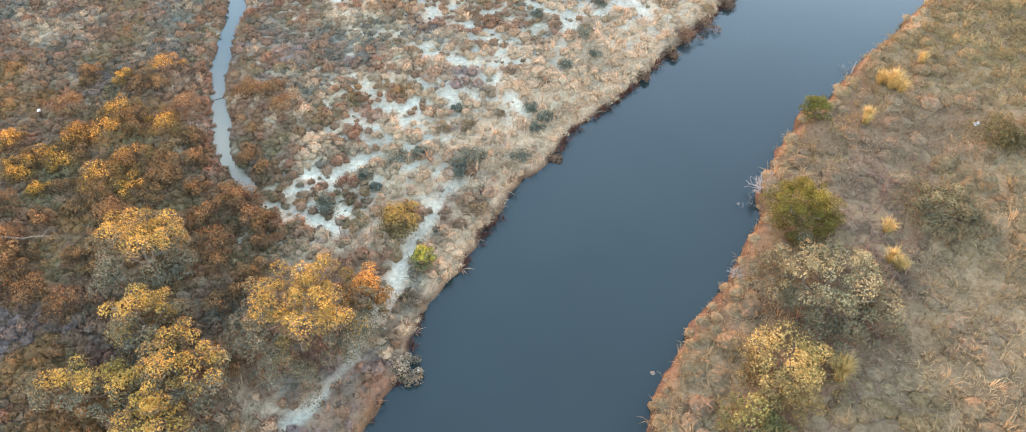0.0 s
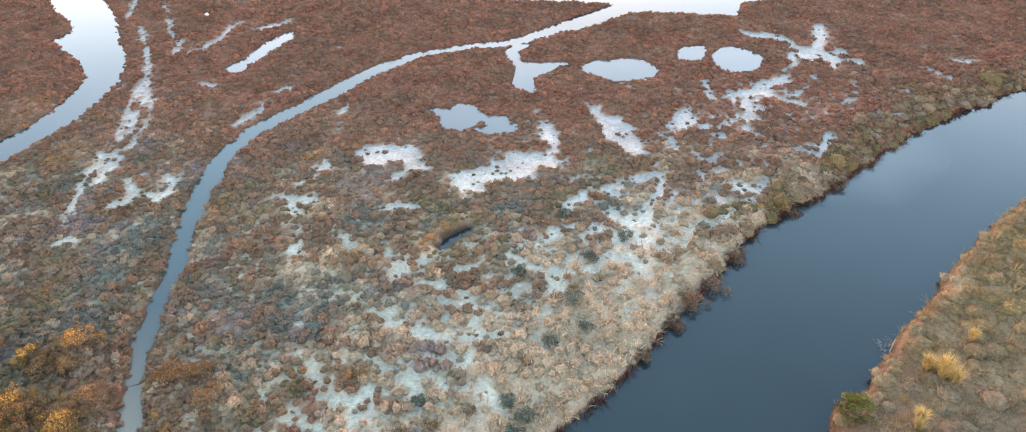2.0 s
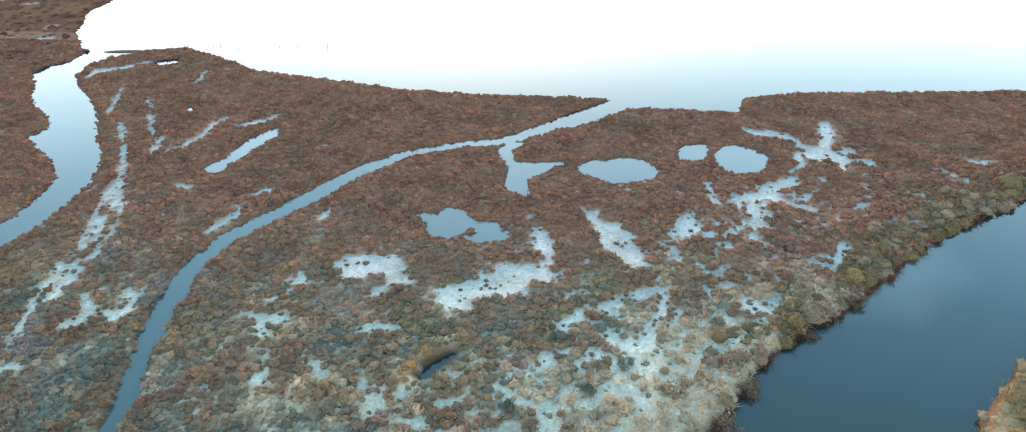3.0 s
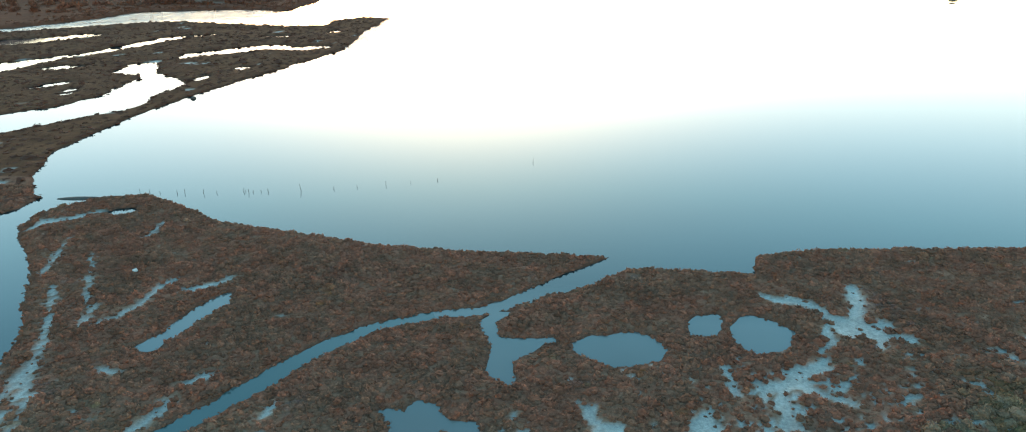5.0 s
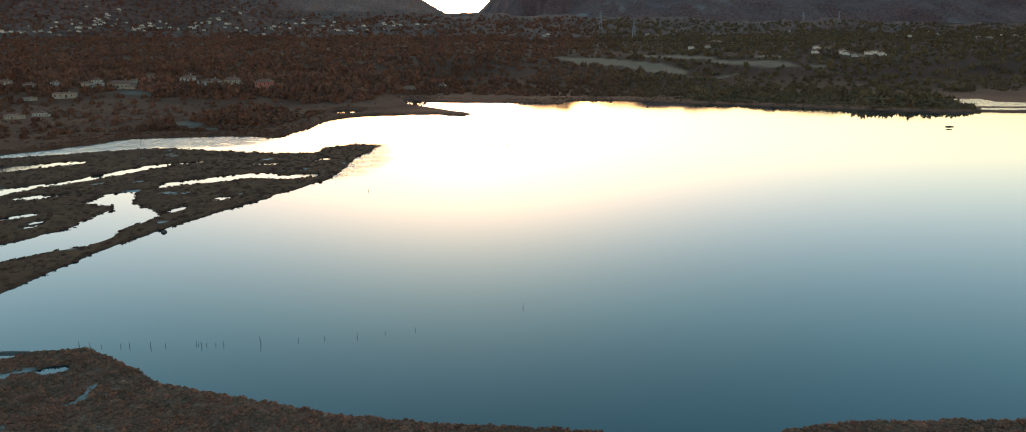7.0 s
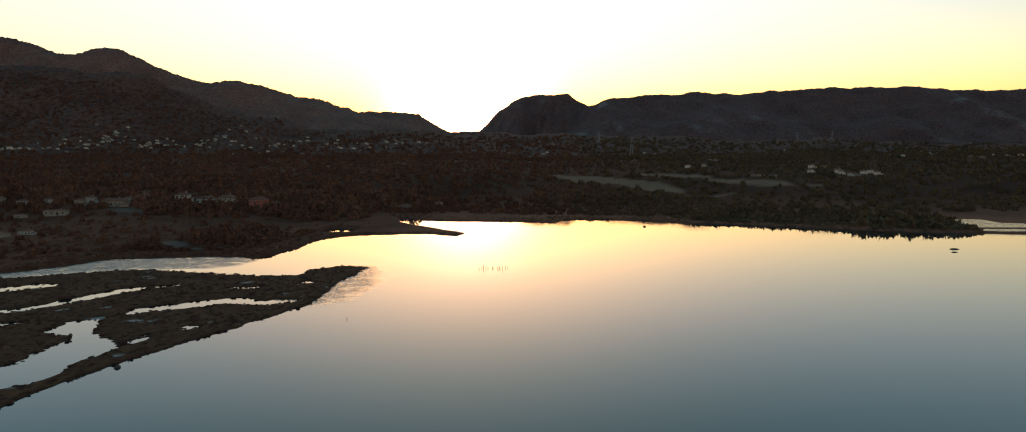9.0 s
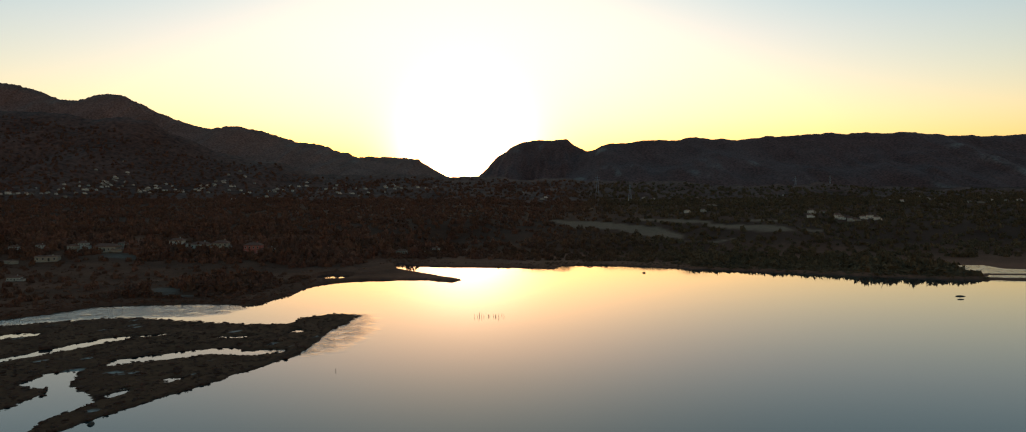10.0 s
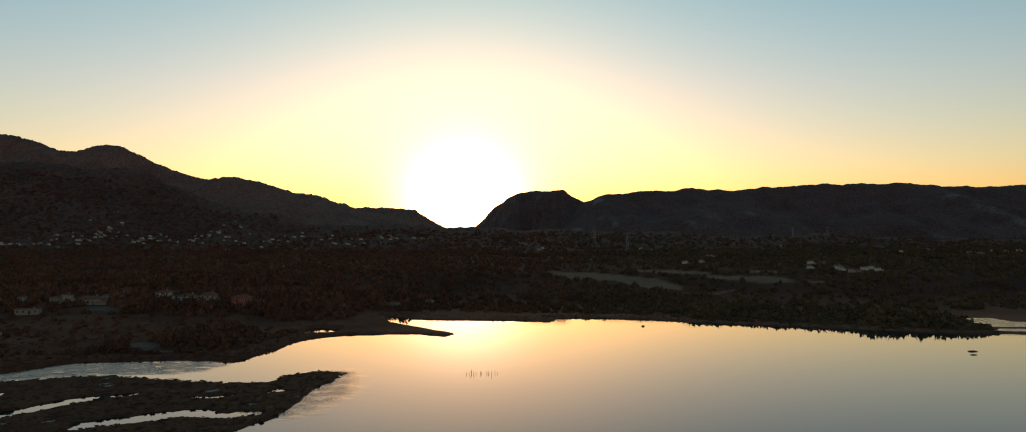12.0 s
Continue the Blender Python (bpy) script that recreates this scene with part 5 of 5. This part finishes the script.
for x, y, radius in ((6.0, 20.4, 0.6), (3.3, 14.6, 0.42), (3.1, 26.8, 0.55), (4.5, 27.1, 0.5), (6.2, 28.3, 0.45)):
    b = thing("brown_cushion", x, y, "round dry brown cushion shrub on bare pale ground", "shrub", "brown cushions on the salt flat")
    part("crown", crown_mesh(r, radius, radius * 0.7, (0.15, 0.11, 0.07), (0.24, 0.17, 0.09), 0.4, 14, 70, 0.06, 0.42, 0.1), b)
    part("stem", limb_mesh("stem", r, (0, 0, -0.05), (0.03, 0.02, radius * 0.5), 0.03), b)

for x, y, s in ((29.2, 32.4, 1.5), (28.7, 32.9, 1.1), (29.6, 32.0, 1.1), (27.2, 29.4, 1.0), (27.0, 28.9, 0.8), (26.1, 18.6, 1.1), (26.4, 18.2, 0.9), (26.3, 20.5, 1.0), (31.6, 35.1, 0.9), (22.5, 12.0, 1.3), (22.8, 12.5, 1.0)):
    v, f, shade = tussock(r, 260, 0.5, 0.010)
    v = v * (s * 0.9, s * 0.9, s)
    b = thing("grass_tuft", x, y, "tall tuft of pale golden dry grass", "grass tuft", "golden grass tufts on the bank", turn=r.uniform(0, 360))
    part("tuft", mesh_of("tuft", v, f, LEAVES, np.array((0.46, 0.31, 0.12)) * shade[:, None]), b)


# ---- wood, stones and stakes ----
def dead_bush(x, y, radius, label, seed):
    r = np.random.default_rng(seed)
    ob = thing("dead_bush", x, y, label, "dead bush")
    for k in range(16):
        a, up = r.uniform(0, 2 * np.pi), r.uniform(0.2, 1.2)
        tip = radius * r.uniform(0.7, 1.1) * np.array([math.cos(a) * math.cos(up), math.sin(a) * math.cos(up), math.sin(up) * 0.8])
        twig = part("branch", limb_mesh("branch", r, (0, 0, 0), tip, 0.03, DRIFTWOOD, 0.15, 4), ob)
        for _ in range(3):
            side = tip * r.uniform(0.4, 0.8)
            part("twig", limb_mesh("twig", r, side, side + r.normal(0, 0.3, 3) * radius + (0, 0, 0.1), 0.012, DRIFTWOOD, 0.15, 4), twig)
    return ob


dead_bush(20.7, 23.5, 1.2, "bleached dead bush hanging over the river bank", 231)
dead_bush(20.1, 22.7, 0.9, "bleached dead bush hanging over the river bank", 232)
dead_bush(27.4, 35.1, 0.6, "bleached dead twigs beside a pale post", 233)
dead_bush(18.8, 17.5, 0.5, "grey dead twigs on the bank edge", 234)

r = np.random.default_rng(41)
log = thing("fallen_log", -16.5, 16.1, "long grey weathered fallen trunk lying among shrubs", "log", turn=6)
part("stem", limb_mesh("stem", r, (-1.9, 0, 0.55), (1.6, 0, 0.6), 0.07, BARK, 0.03), log)
part("branch", limb_mesh("branch", r, (1.2, 0, 0.6), (1.6, 0.1, 1.0), 0.05, BARK, 0.05), log)
post = thing("bank_post", 27.6, 34.7, "pale weathered wooden post at the water's edge", "post")
part("shaft", limb_mesh("shaft", r, (0, 0, -0.2), (0.05, 0.02, 0.95), 0.05, DRIFTWOOD, 0.01), post)


def stone(name, x, y, z, size, label, seed, mat=STONE, turn=None):
    bm = bmesh.new()
    bmesh.ops.create_icosphere(bm, subdivisions=2, radius=1)
    rr = np.random.default_rng(seed)
    off = rr.normal(size=3) * 5
    for v in bm.verts:
        v.co *= 1 + 0.28 * noise.noise(v.co * 1.3 + Vector(off))
        v.co = Vector((v.co.x * size[0], v.co.y * size[1], v.co.z * size[2]))
    me = bpy.data.meshes.new(name)
    bm.to_mesh(me)
    bm.free()
    me.materials.append(mat)
    ob = new(name, me)
    ob.matrix_basis = pose(x, y, z, 0, 0, rr.uniform(0, 360) if turn is None else turn)
    return tagged(ob, label, "stone")


stone("stone", 14.8, 12.0, -0.03, (0.14, 0.11, 0.07), "grey stone just above the river water", 1, BARK)
# two unidentified white specks on the marsh, stood in for by stones
stone("stone", -21.1, 26.1, 0.45, (0.11, 0.1, 0.1), "small white speck among brown shrubs, built as a stone", 2)
stone("stone", -28.1, 76.2, 0.45, (0.22, 0.14, 0.18), "white object standing among marsh shrubs, built as a stone", 3)
stone("stone", 33.0, 29.0, 1.25, (0.22, 0.12, 0.1), "small white stone in dry bank grass", 4)
stone("stone", -56.0, 141.3, 0.0, (0.55, 0.45, 0.4), "dark boulder at the edge of the spit", 5, STAKE_WOOD)
stone("stone", 128.9, 296.4, 0.0, (1.5, 0.6, 0.35), "low dark rock lying in the lagoon", 6, STAKE_WOOD, 5)
stone("stone", 125.5, 288.6, 0.0, (1.1, 0.45, 0.22), "low dark rock lying in the lagoon", 7, STAKE_WOOD, 5)
stone("stone", 35.2, 367.2, 0.0, (0.7, 0.4, 0.5), "small dark rock off the far shore", 9, STAKE_WOOD, 5)
stone("mud_islet", -45.1, 93.9, 0.0, (2.4, 0.5, 0.16), "dark mud bank rising from the shallow channel mouth", 8, STAKE_WOOD, 8)


def stake(x, y, high, lean, turn, thick=0.05):
    ob = thing("stake", x, y, "thin dark wooden stake standing in calm water", "stake", "stakes in the lagoon", 0.0, turn)
    part("shaft", limb_mesh("shaft", r, (0, 0, -0.6), (lean, 0.0, high), thick, STAKE_WOOD, 0.03, 5), ob)
    return ob


for x in (-39.4, -38.2, -36.9, -35.0, -34.2, -32.1, -30.7, -27.7, -27.4, -27.0, -26.6, -25.4, -24.9, -21.3, -17.9, -15.2, -12.2, -9.5, -6.6):
    y = 96.3 + 0.02 * (x + 39) + 0.006 * (x + 39) ** 2
    stake(x, y, r.uniform(0.25, 0.55) + 0.35 * (x == -21.3), r.normal() * 0.18, r.uniform(0, 360))
stake(4.0, 111.1, 0.5, 0.1, 40)
stake(-32.9, 176.5, 0.5, 0.1, 70, 0.09)
for k in range(16):
    stake(-17.3 + 0.5 * k + r.normal() * 0.2, 243 + r.normal() * 1.0, r.uniform(0.5, 1.1), r.normal() * 0.15, r.uniform(0, 360), 0.08)


# ---- the far shore: houses, pylons, woods ----
bpy.context.view_layer.update()
solid = bpy.context.evaluated_depsgraph_get()


def surface(x, y):
    hit, at, *_ = scene.ray_cast(solid, (x, y, 1200), (0, 0, -1))
    return at.z if hit else 0.0


def house(wide, deep, high, wall_mat, storeys, label, flat=False):
    """A house whose front looks towards -y: walls, roof, chimney, door and shuttered windows with frames."""
    ob = new("house")
    ob.empty_display_size = 1
    tagged(ob, label, "house", "houses on the far shore")
    part("wall", box_mesh("wall", (wide, deep, high + 0.6), wall_mat, 0.05), ob, m=pose(0, 0, high / 2 - 0.3))
    over, top = 0.5, 0.15 if flat else 0.22 * deep
    bm = bmesh.new()
    w, d, e = wide / 2 + over, deep / 2 + over, 0.0 if flat else deep * 0.35
    base = [bm.verts.new(p) for p in ((-w, -d, 0), (w, -d, 0), (w, d, 0), (-w, d, 0))]
    eave = [bm.verts.new((v.co.x, v.co.y, 0.16)) for v in base]
    ridge = [bm.verts.new((-w + e, 0, top + 0.16)), bm.verts.new((w - e, 0, top + 0.16))]
    bm.faces.new(base[::-1])
    for k in range(4):
        bm.faces.new((base[k], base[(k + 1) % 4], eave[(k + 1) % 4], eave[k]))
    bm.faces.new((eave[0], eave[1], ridge[1], ridge[0]))
    bm.faces.new((eave[2], eave[3], ridge[0], ridge[1]))
    bm.faces.new((eave[1], eave[2], ridge[1]))
    bm.faces.new((eave[3], eave[0], ridge[0]))
    me = bpy.data.meshes.new("roof")
    bm.to_mesh(me)
    bm.free()
    me.materials.append(TERRACOTTA)
    roof = part("roof", me, ob, m=pose(0, 0, high))
    part("chimney", box_mesh("chimney", (0.6, 0.6, 1.3), wall_mat, 0.03), roof, m=pose(wide * 0.22, 0.3, top + 0.3))
    if not flat:
        part("annex", box_mesh("annex", (wide * 0.45, deep * 0.7, high * 0.55 + 0.6), wall_mat, 0.05), ob, m=pose(wide * 0.6, -deep * 0.25, high * 0.275 - 0.3))
        part("annex_roof", box_mesh("annex_roof", (wide * 0.5, deep * 0.8, 0.22), TERRACOTTA, 0.05), ob, m=pose(wide * 0.6, -deep * 0.28, high * 0.57, 9))
        part("terrace", box_mesh("terrace", (wide * 0.75, 2.4, 0.9), CREAM, 0.05), ob, m=pose(-wide * 0.1, -deep * 0.5 - 1.2, -0.1))
    pane, frame_me = box_mesh("shutter", (0.9, 0.06, 1.25), SHUTTER, 0.01), box_mesh("window_frame", (1.15, 0.09, 1.5), PLASTER, 0.02)
    count = max(2, int(wide // 2.6))
    for s in range(storeys):
        for k in range(count):
            x = (k + 0.5) / count * wide - wide / 2
            if s == 0 and k == count // 2:
                continue
            win = part("window", frame_me, ob, m=pose(x, -deep / 2 - 0.03, 1.55 + 2.8 * s))
            part("shutter", pane, win, m=pose(0, -0.04, 0))
    x = (count // 2 + 0.5) / count * wide - wide / 2
    part("door", box_mesh("door", (1.1, 0.1, 2.1), SHUTTER, 0.02), ob, m=pose(x, -deep / 2 - 0.04, 1.05))
    return ob


models = [house(11, 8, 5.6, RED, 2, "red two-storey house with a tiled roof among trees"), house(12, 8, 3.2, PLASTER, 1, "low white house with a tiled roof among trees"),
          house(10, 8, 5.6, CREAM, 2, "cream two-storey villa with a tiled roof"), house(9, 7, 5.4, PLASTER, 2, "white two-storey village house on the hillside"),
          house(15, 9, 3.2, CREAM, 1, "long cream bungalow with a tiled roof"), house(13, 8, 3.0, CREAM, 1, "flat-roofed cream house near the water", True),
          house(11, 7, 5.6, WHITEWASH, 2, "whitewashed two-storey village house on the hillside")]
sites = [(0, -152, 405, 4), (2, -175, 418, 12), (1, -189, 424, -6), (3, -201, 422, 10), (3, -241, 405, 8), (2, -241, 397, -12), (4, -225, 400, 5), (2, -224, 411, -8), (3, -259, 398, 18), (1, -272, 397, -5),
         (5, -235, 371, 20), (5, -246, 362, -20), (5, -207, 302, -10), (4, -88, 446, 6), (1, -84, 467, 15), (3, -75, 472, -10), (2, -285, 397, 10), (3, -145, 408, -6), (1, -205, 313, 14)]
used = set()
rr = np.random.default_rng(77)


def settle(k, x, y, turn):
    z = surface(x, y) + 0.1
    m = pose(x, y, z, 0, 0, turn)
    if k not in used:
        used.add(k)
        models[k].matrix_basis = m @ Matrix.Scale(0.72, 4)
    else:
        copy_thing(models[k], m @ Matrix.Scale(rr.uniform(0.5, 0.72), 4))


for k, x, y, turn in sites:
    settle(k, x, y, turn)
VILLAGE = [(-924, 1197), (-901, 1190), (-877, 1210), (-870, 1236), (-902, 1300), (-869, 1305), (-868, 1331), (-880, 1387), (-879, 1416), (-886, 1459), (-834, 1395), (-787, 1339), (-790, 1376),
           (-789, 1407), (-774, 1403), (-745, 1394), (-719, 1405), (-703, 1400), (-701, 1447), (-695, 1475), (-656, 1433), (-630, 1405), (-538, 1308), (-580, 1435), (-552, 1528), (-496, 1484),
           (-395, 1327), (-397, 1412), (-379, 1482), (-350, 1442), (-301, 1418)]
VALLEY = [(-107, 1385), (-63, 1229), (115, 1338), (226, 2050), (274, 2020), (123, 820), (161, 1010), (361, 1486), (217, 785), (218, 710), (215, 669), (242, 704), (428, 1125), (512, 1247), (569, 1360),
          (506, 1078), (555, 1114), (568, 1107), (224, 730), (232, 690)]
for x, y in VILLAGE:
    for n in range(5):
        settle(int(rr.choice([6, 6, 3, 6, 2])), x + (n > 0) * rr.normal() * 17, y + (n > 0) * rr.normal() * 45, rr.uniform(-35, 35))
for x, y in VALLEY:
    for n in range(2):
        settle(int(rr.choice([6, 3, 4, 6])), x + n * rr.uniform(-20, 20), y + n * rr.uniform(-30, 30), rr.uniform(-30, 30))


def pylon(x, y, high):
    ob = thing("pylon", x, y, "thin grey lattice power pylon in the valley", "pylon", "pylons in the valley", surface(x, y))
    for sx, sy in ((-1, -1), (1, -1), (1, 1), (-1, 1)):
        part("leg", limb_mesh("leg", rr, (sx * 2.5, sy * 2.5, -0.5), (sx * 0.3, sy * 0.3, high), 0.22, STEEL, 0, 4), ob)
    for k in range(6):
        z, w = high * k / 6, 2.5 - 2.2 * k / 6
        part("brace", limb_mesh("brace", rr, (-w, -w, z), (w * 0.8, -w * 0.8, z + high / 6), 0.12, STEEL, 0, 4), ob)
    for z, w in ((0.75, 5), (0.87, 4)):
        part("arm", limb_mesh("arm", rr, (-w, 0, high * z), (w, 0, high * z), 0.2, STEEL, 0, 4), ob)


for x, y, high in ((24, 1447, 34), (500, 1950, 40), (580, 1950, 40), (71, 1216, 26)):
    pylon(x, y, high)

# woods: clumped trees, thick by the shore and on the slopes, open over fields and heath
tx, ty, ts = [], [], []
for n in range(21000):
    y = 245 * math.exp(rng.uniform(0, 1) * 1.52)
    tx.append(rng.uniform(-0.86, 0.80) * y), ty.append(y), ts.append(0.75 + 0.0004 * y)
for n in range(1700):
    y = rng.uniform(382, 500)
    tx.append(rng.uniform(-330, -70)), ty.append(y), ts.append(rng.uniform(0.9, 1.7))
for n in range(9000):
    y = rng.uniform(1050, 1650)
    tx.append(rng.uniform(-0.80, 0.75) * y), ty.append(y), ts.append(1.5)
for n in range(900):
    x = rng.uniform(58, 172)
    y = np.interp(x, [58, 80, 101, 125, 156, 172], [390, 381, 372, 361, 347, 345]) + 9 + abs(rng.normal()) * 26
    tx.append(x), ty.append(y), ts.append(0.8 + 0.5 * float(rng.uniform()) + 0.6 * (x > 125) * float(rng.uniform() < 0.3))
for n in range(420):
    a, b = rng.uniform(0, 1), rng.uniform(0, 1)
    x, y = -97 - 42 * a + 6 * b, 270 + 62 * b - 4 * a
    tx.append(x), ty.append(y), ts.append(1.0)
for n in range(5200):
    k = int(rng.integers(1, len(MAINLAND_SHORE) - 3))
    a, b, u = MAINLAND_SHORE[k], MAINLAND_SHORE[k + 1], rng.uniform(0, 1)
    tx.append(a[0] + (b[0] - a[0]) * u + rng.normal() * 5), ty.append(a[1] + (b[1] - a[1]) * u + abs(rng.normal()) * 9), ts.append(0.26)
for n in range(900):
    tx.append(rng.uniform(-215, -92)), ty.append(rng.uniform(235, 350)), ts.append(0.3)
tx, ty, ts = np.array(tx), np.array(ty), np.array(ts)
heath = (tx < -60) & (ty < 372) & (ts != 1.0)
ts = np.where(heath, np.minimum(ts, 0.36 + 0.3 * (rng.uniform(0, 1, len(ts)) < 0.4)), ts)
th, twet, tpale, tin, teast, triver, tbare = survey(tx, ty)
dens = fbm(tx / 55, ty / 110, 3, 71)
crowd = np.where(ty < 345, 0.28 + 0.5 * (ts == 1.0), 0.78) + 0.55 * dens
crowd = np.where((tx > 58) & (tx < 175) & (ty < 440), 1.0, crowd)
crowd = np.where(heath, 0.5 + 0.6 * dens, crowd)
ok = (tin > np.where(ts < 0.4, 0.4, np.where(tx < -60, 2.5, 3.5))) & (twet > np.where(ts < 0.4, 0.4, np.where(tx < -60, 1.5, 2.5))) & ((ts < 0.4) | (~((tx > -96) & (tx < 10) & (ty < 425)) & ~((tx > 10) & (tx < 60) & (tin < 14)))) & (rng.uniform(0, 1, len(tx)) < crowd)
for shape in FIELDS:
    ok &= area_distance(tx, ty, shape, 20.0) > 2
ok &= ~((tx > 163) & (ty < 404)) & ~((tx > 168) & (ty < 458)) & ~((tx > -84) & (tx < -30) & (ty < 400))
ok &= np.minimum(area_distance(tx, ty, MUD_PATCH, 10.0), area_distance(tx, ty, YARD, 10.0)) > 2
for x, y in VILLAGE + VALLEY:
    ok &= ~((np.abs(tx - x) < 9) & (ty < y + 14) & (ty > y - 22))
for k, x, y, turn in sites:
    ok &= ~((np.abs(tx - x) < 6) & (ty < y + 6) & (ty > y - 6))
tx, ty, ts = tx[ok], ty[ok], ts[ok]
tz = np.array([surface(float(a), float(b)) for a, b in zip(tx, ty)])
wide = ts * rng.uniform(2.6, 5.2, len(tx))
front = np.where(ts < 0.4, 0.7, 0.4 + 0.6 * smooth(tin[ok], 6, 32))
wooded = smooth(tx, -60, 90)[:, None]
# red of the sunset haze is mixed into the leaf colour, most on the left
green = (np.array((0.140, 0.054, 0.034)) * (1 - wooded) + np.array((0.105, 0.062, 0.034)) * wooded) * (1 + 0.35 * fbm(tx / 30, ty / 30, 2, 72))[:, None] + np.array((0.02, 0.008, 0)) * rng.uniform(0, 1, (len(tx), 1))
high = wide * front * rng.uniform(0.9, 1.7, len(tx))
for close, sprigs, leaf, label in ((True, 20, 0.155, "dark olive-brown trees and scrub along the far shore"), (False, 7, 0.19, "dark trees and scrub covering the valley and the slopes")):
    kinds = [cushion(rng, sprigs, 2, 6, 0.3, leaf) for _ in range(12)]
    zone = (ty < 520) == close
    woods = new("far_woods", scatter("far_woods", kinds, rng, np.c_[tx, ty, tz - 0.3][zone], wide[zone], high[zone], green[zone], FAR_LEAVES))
    tagged(woods, label, "woods", kind="stuff")
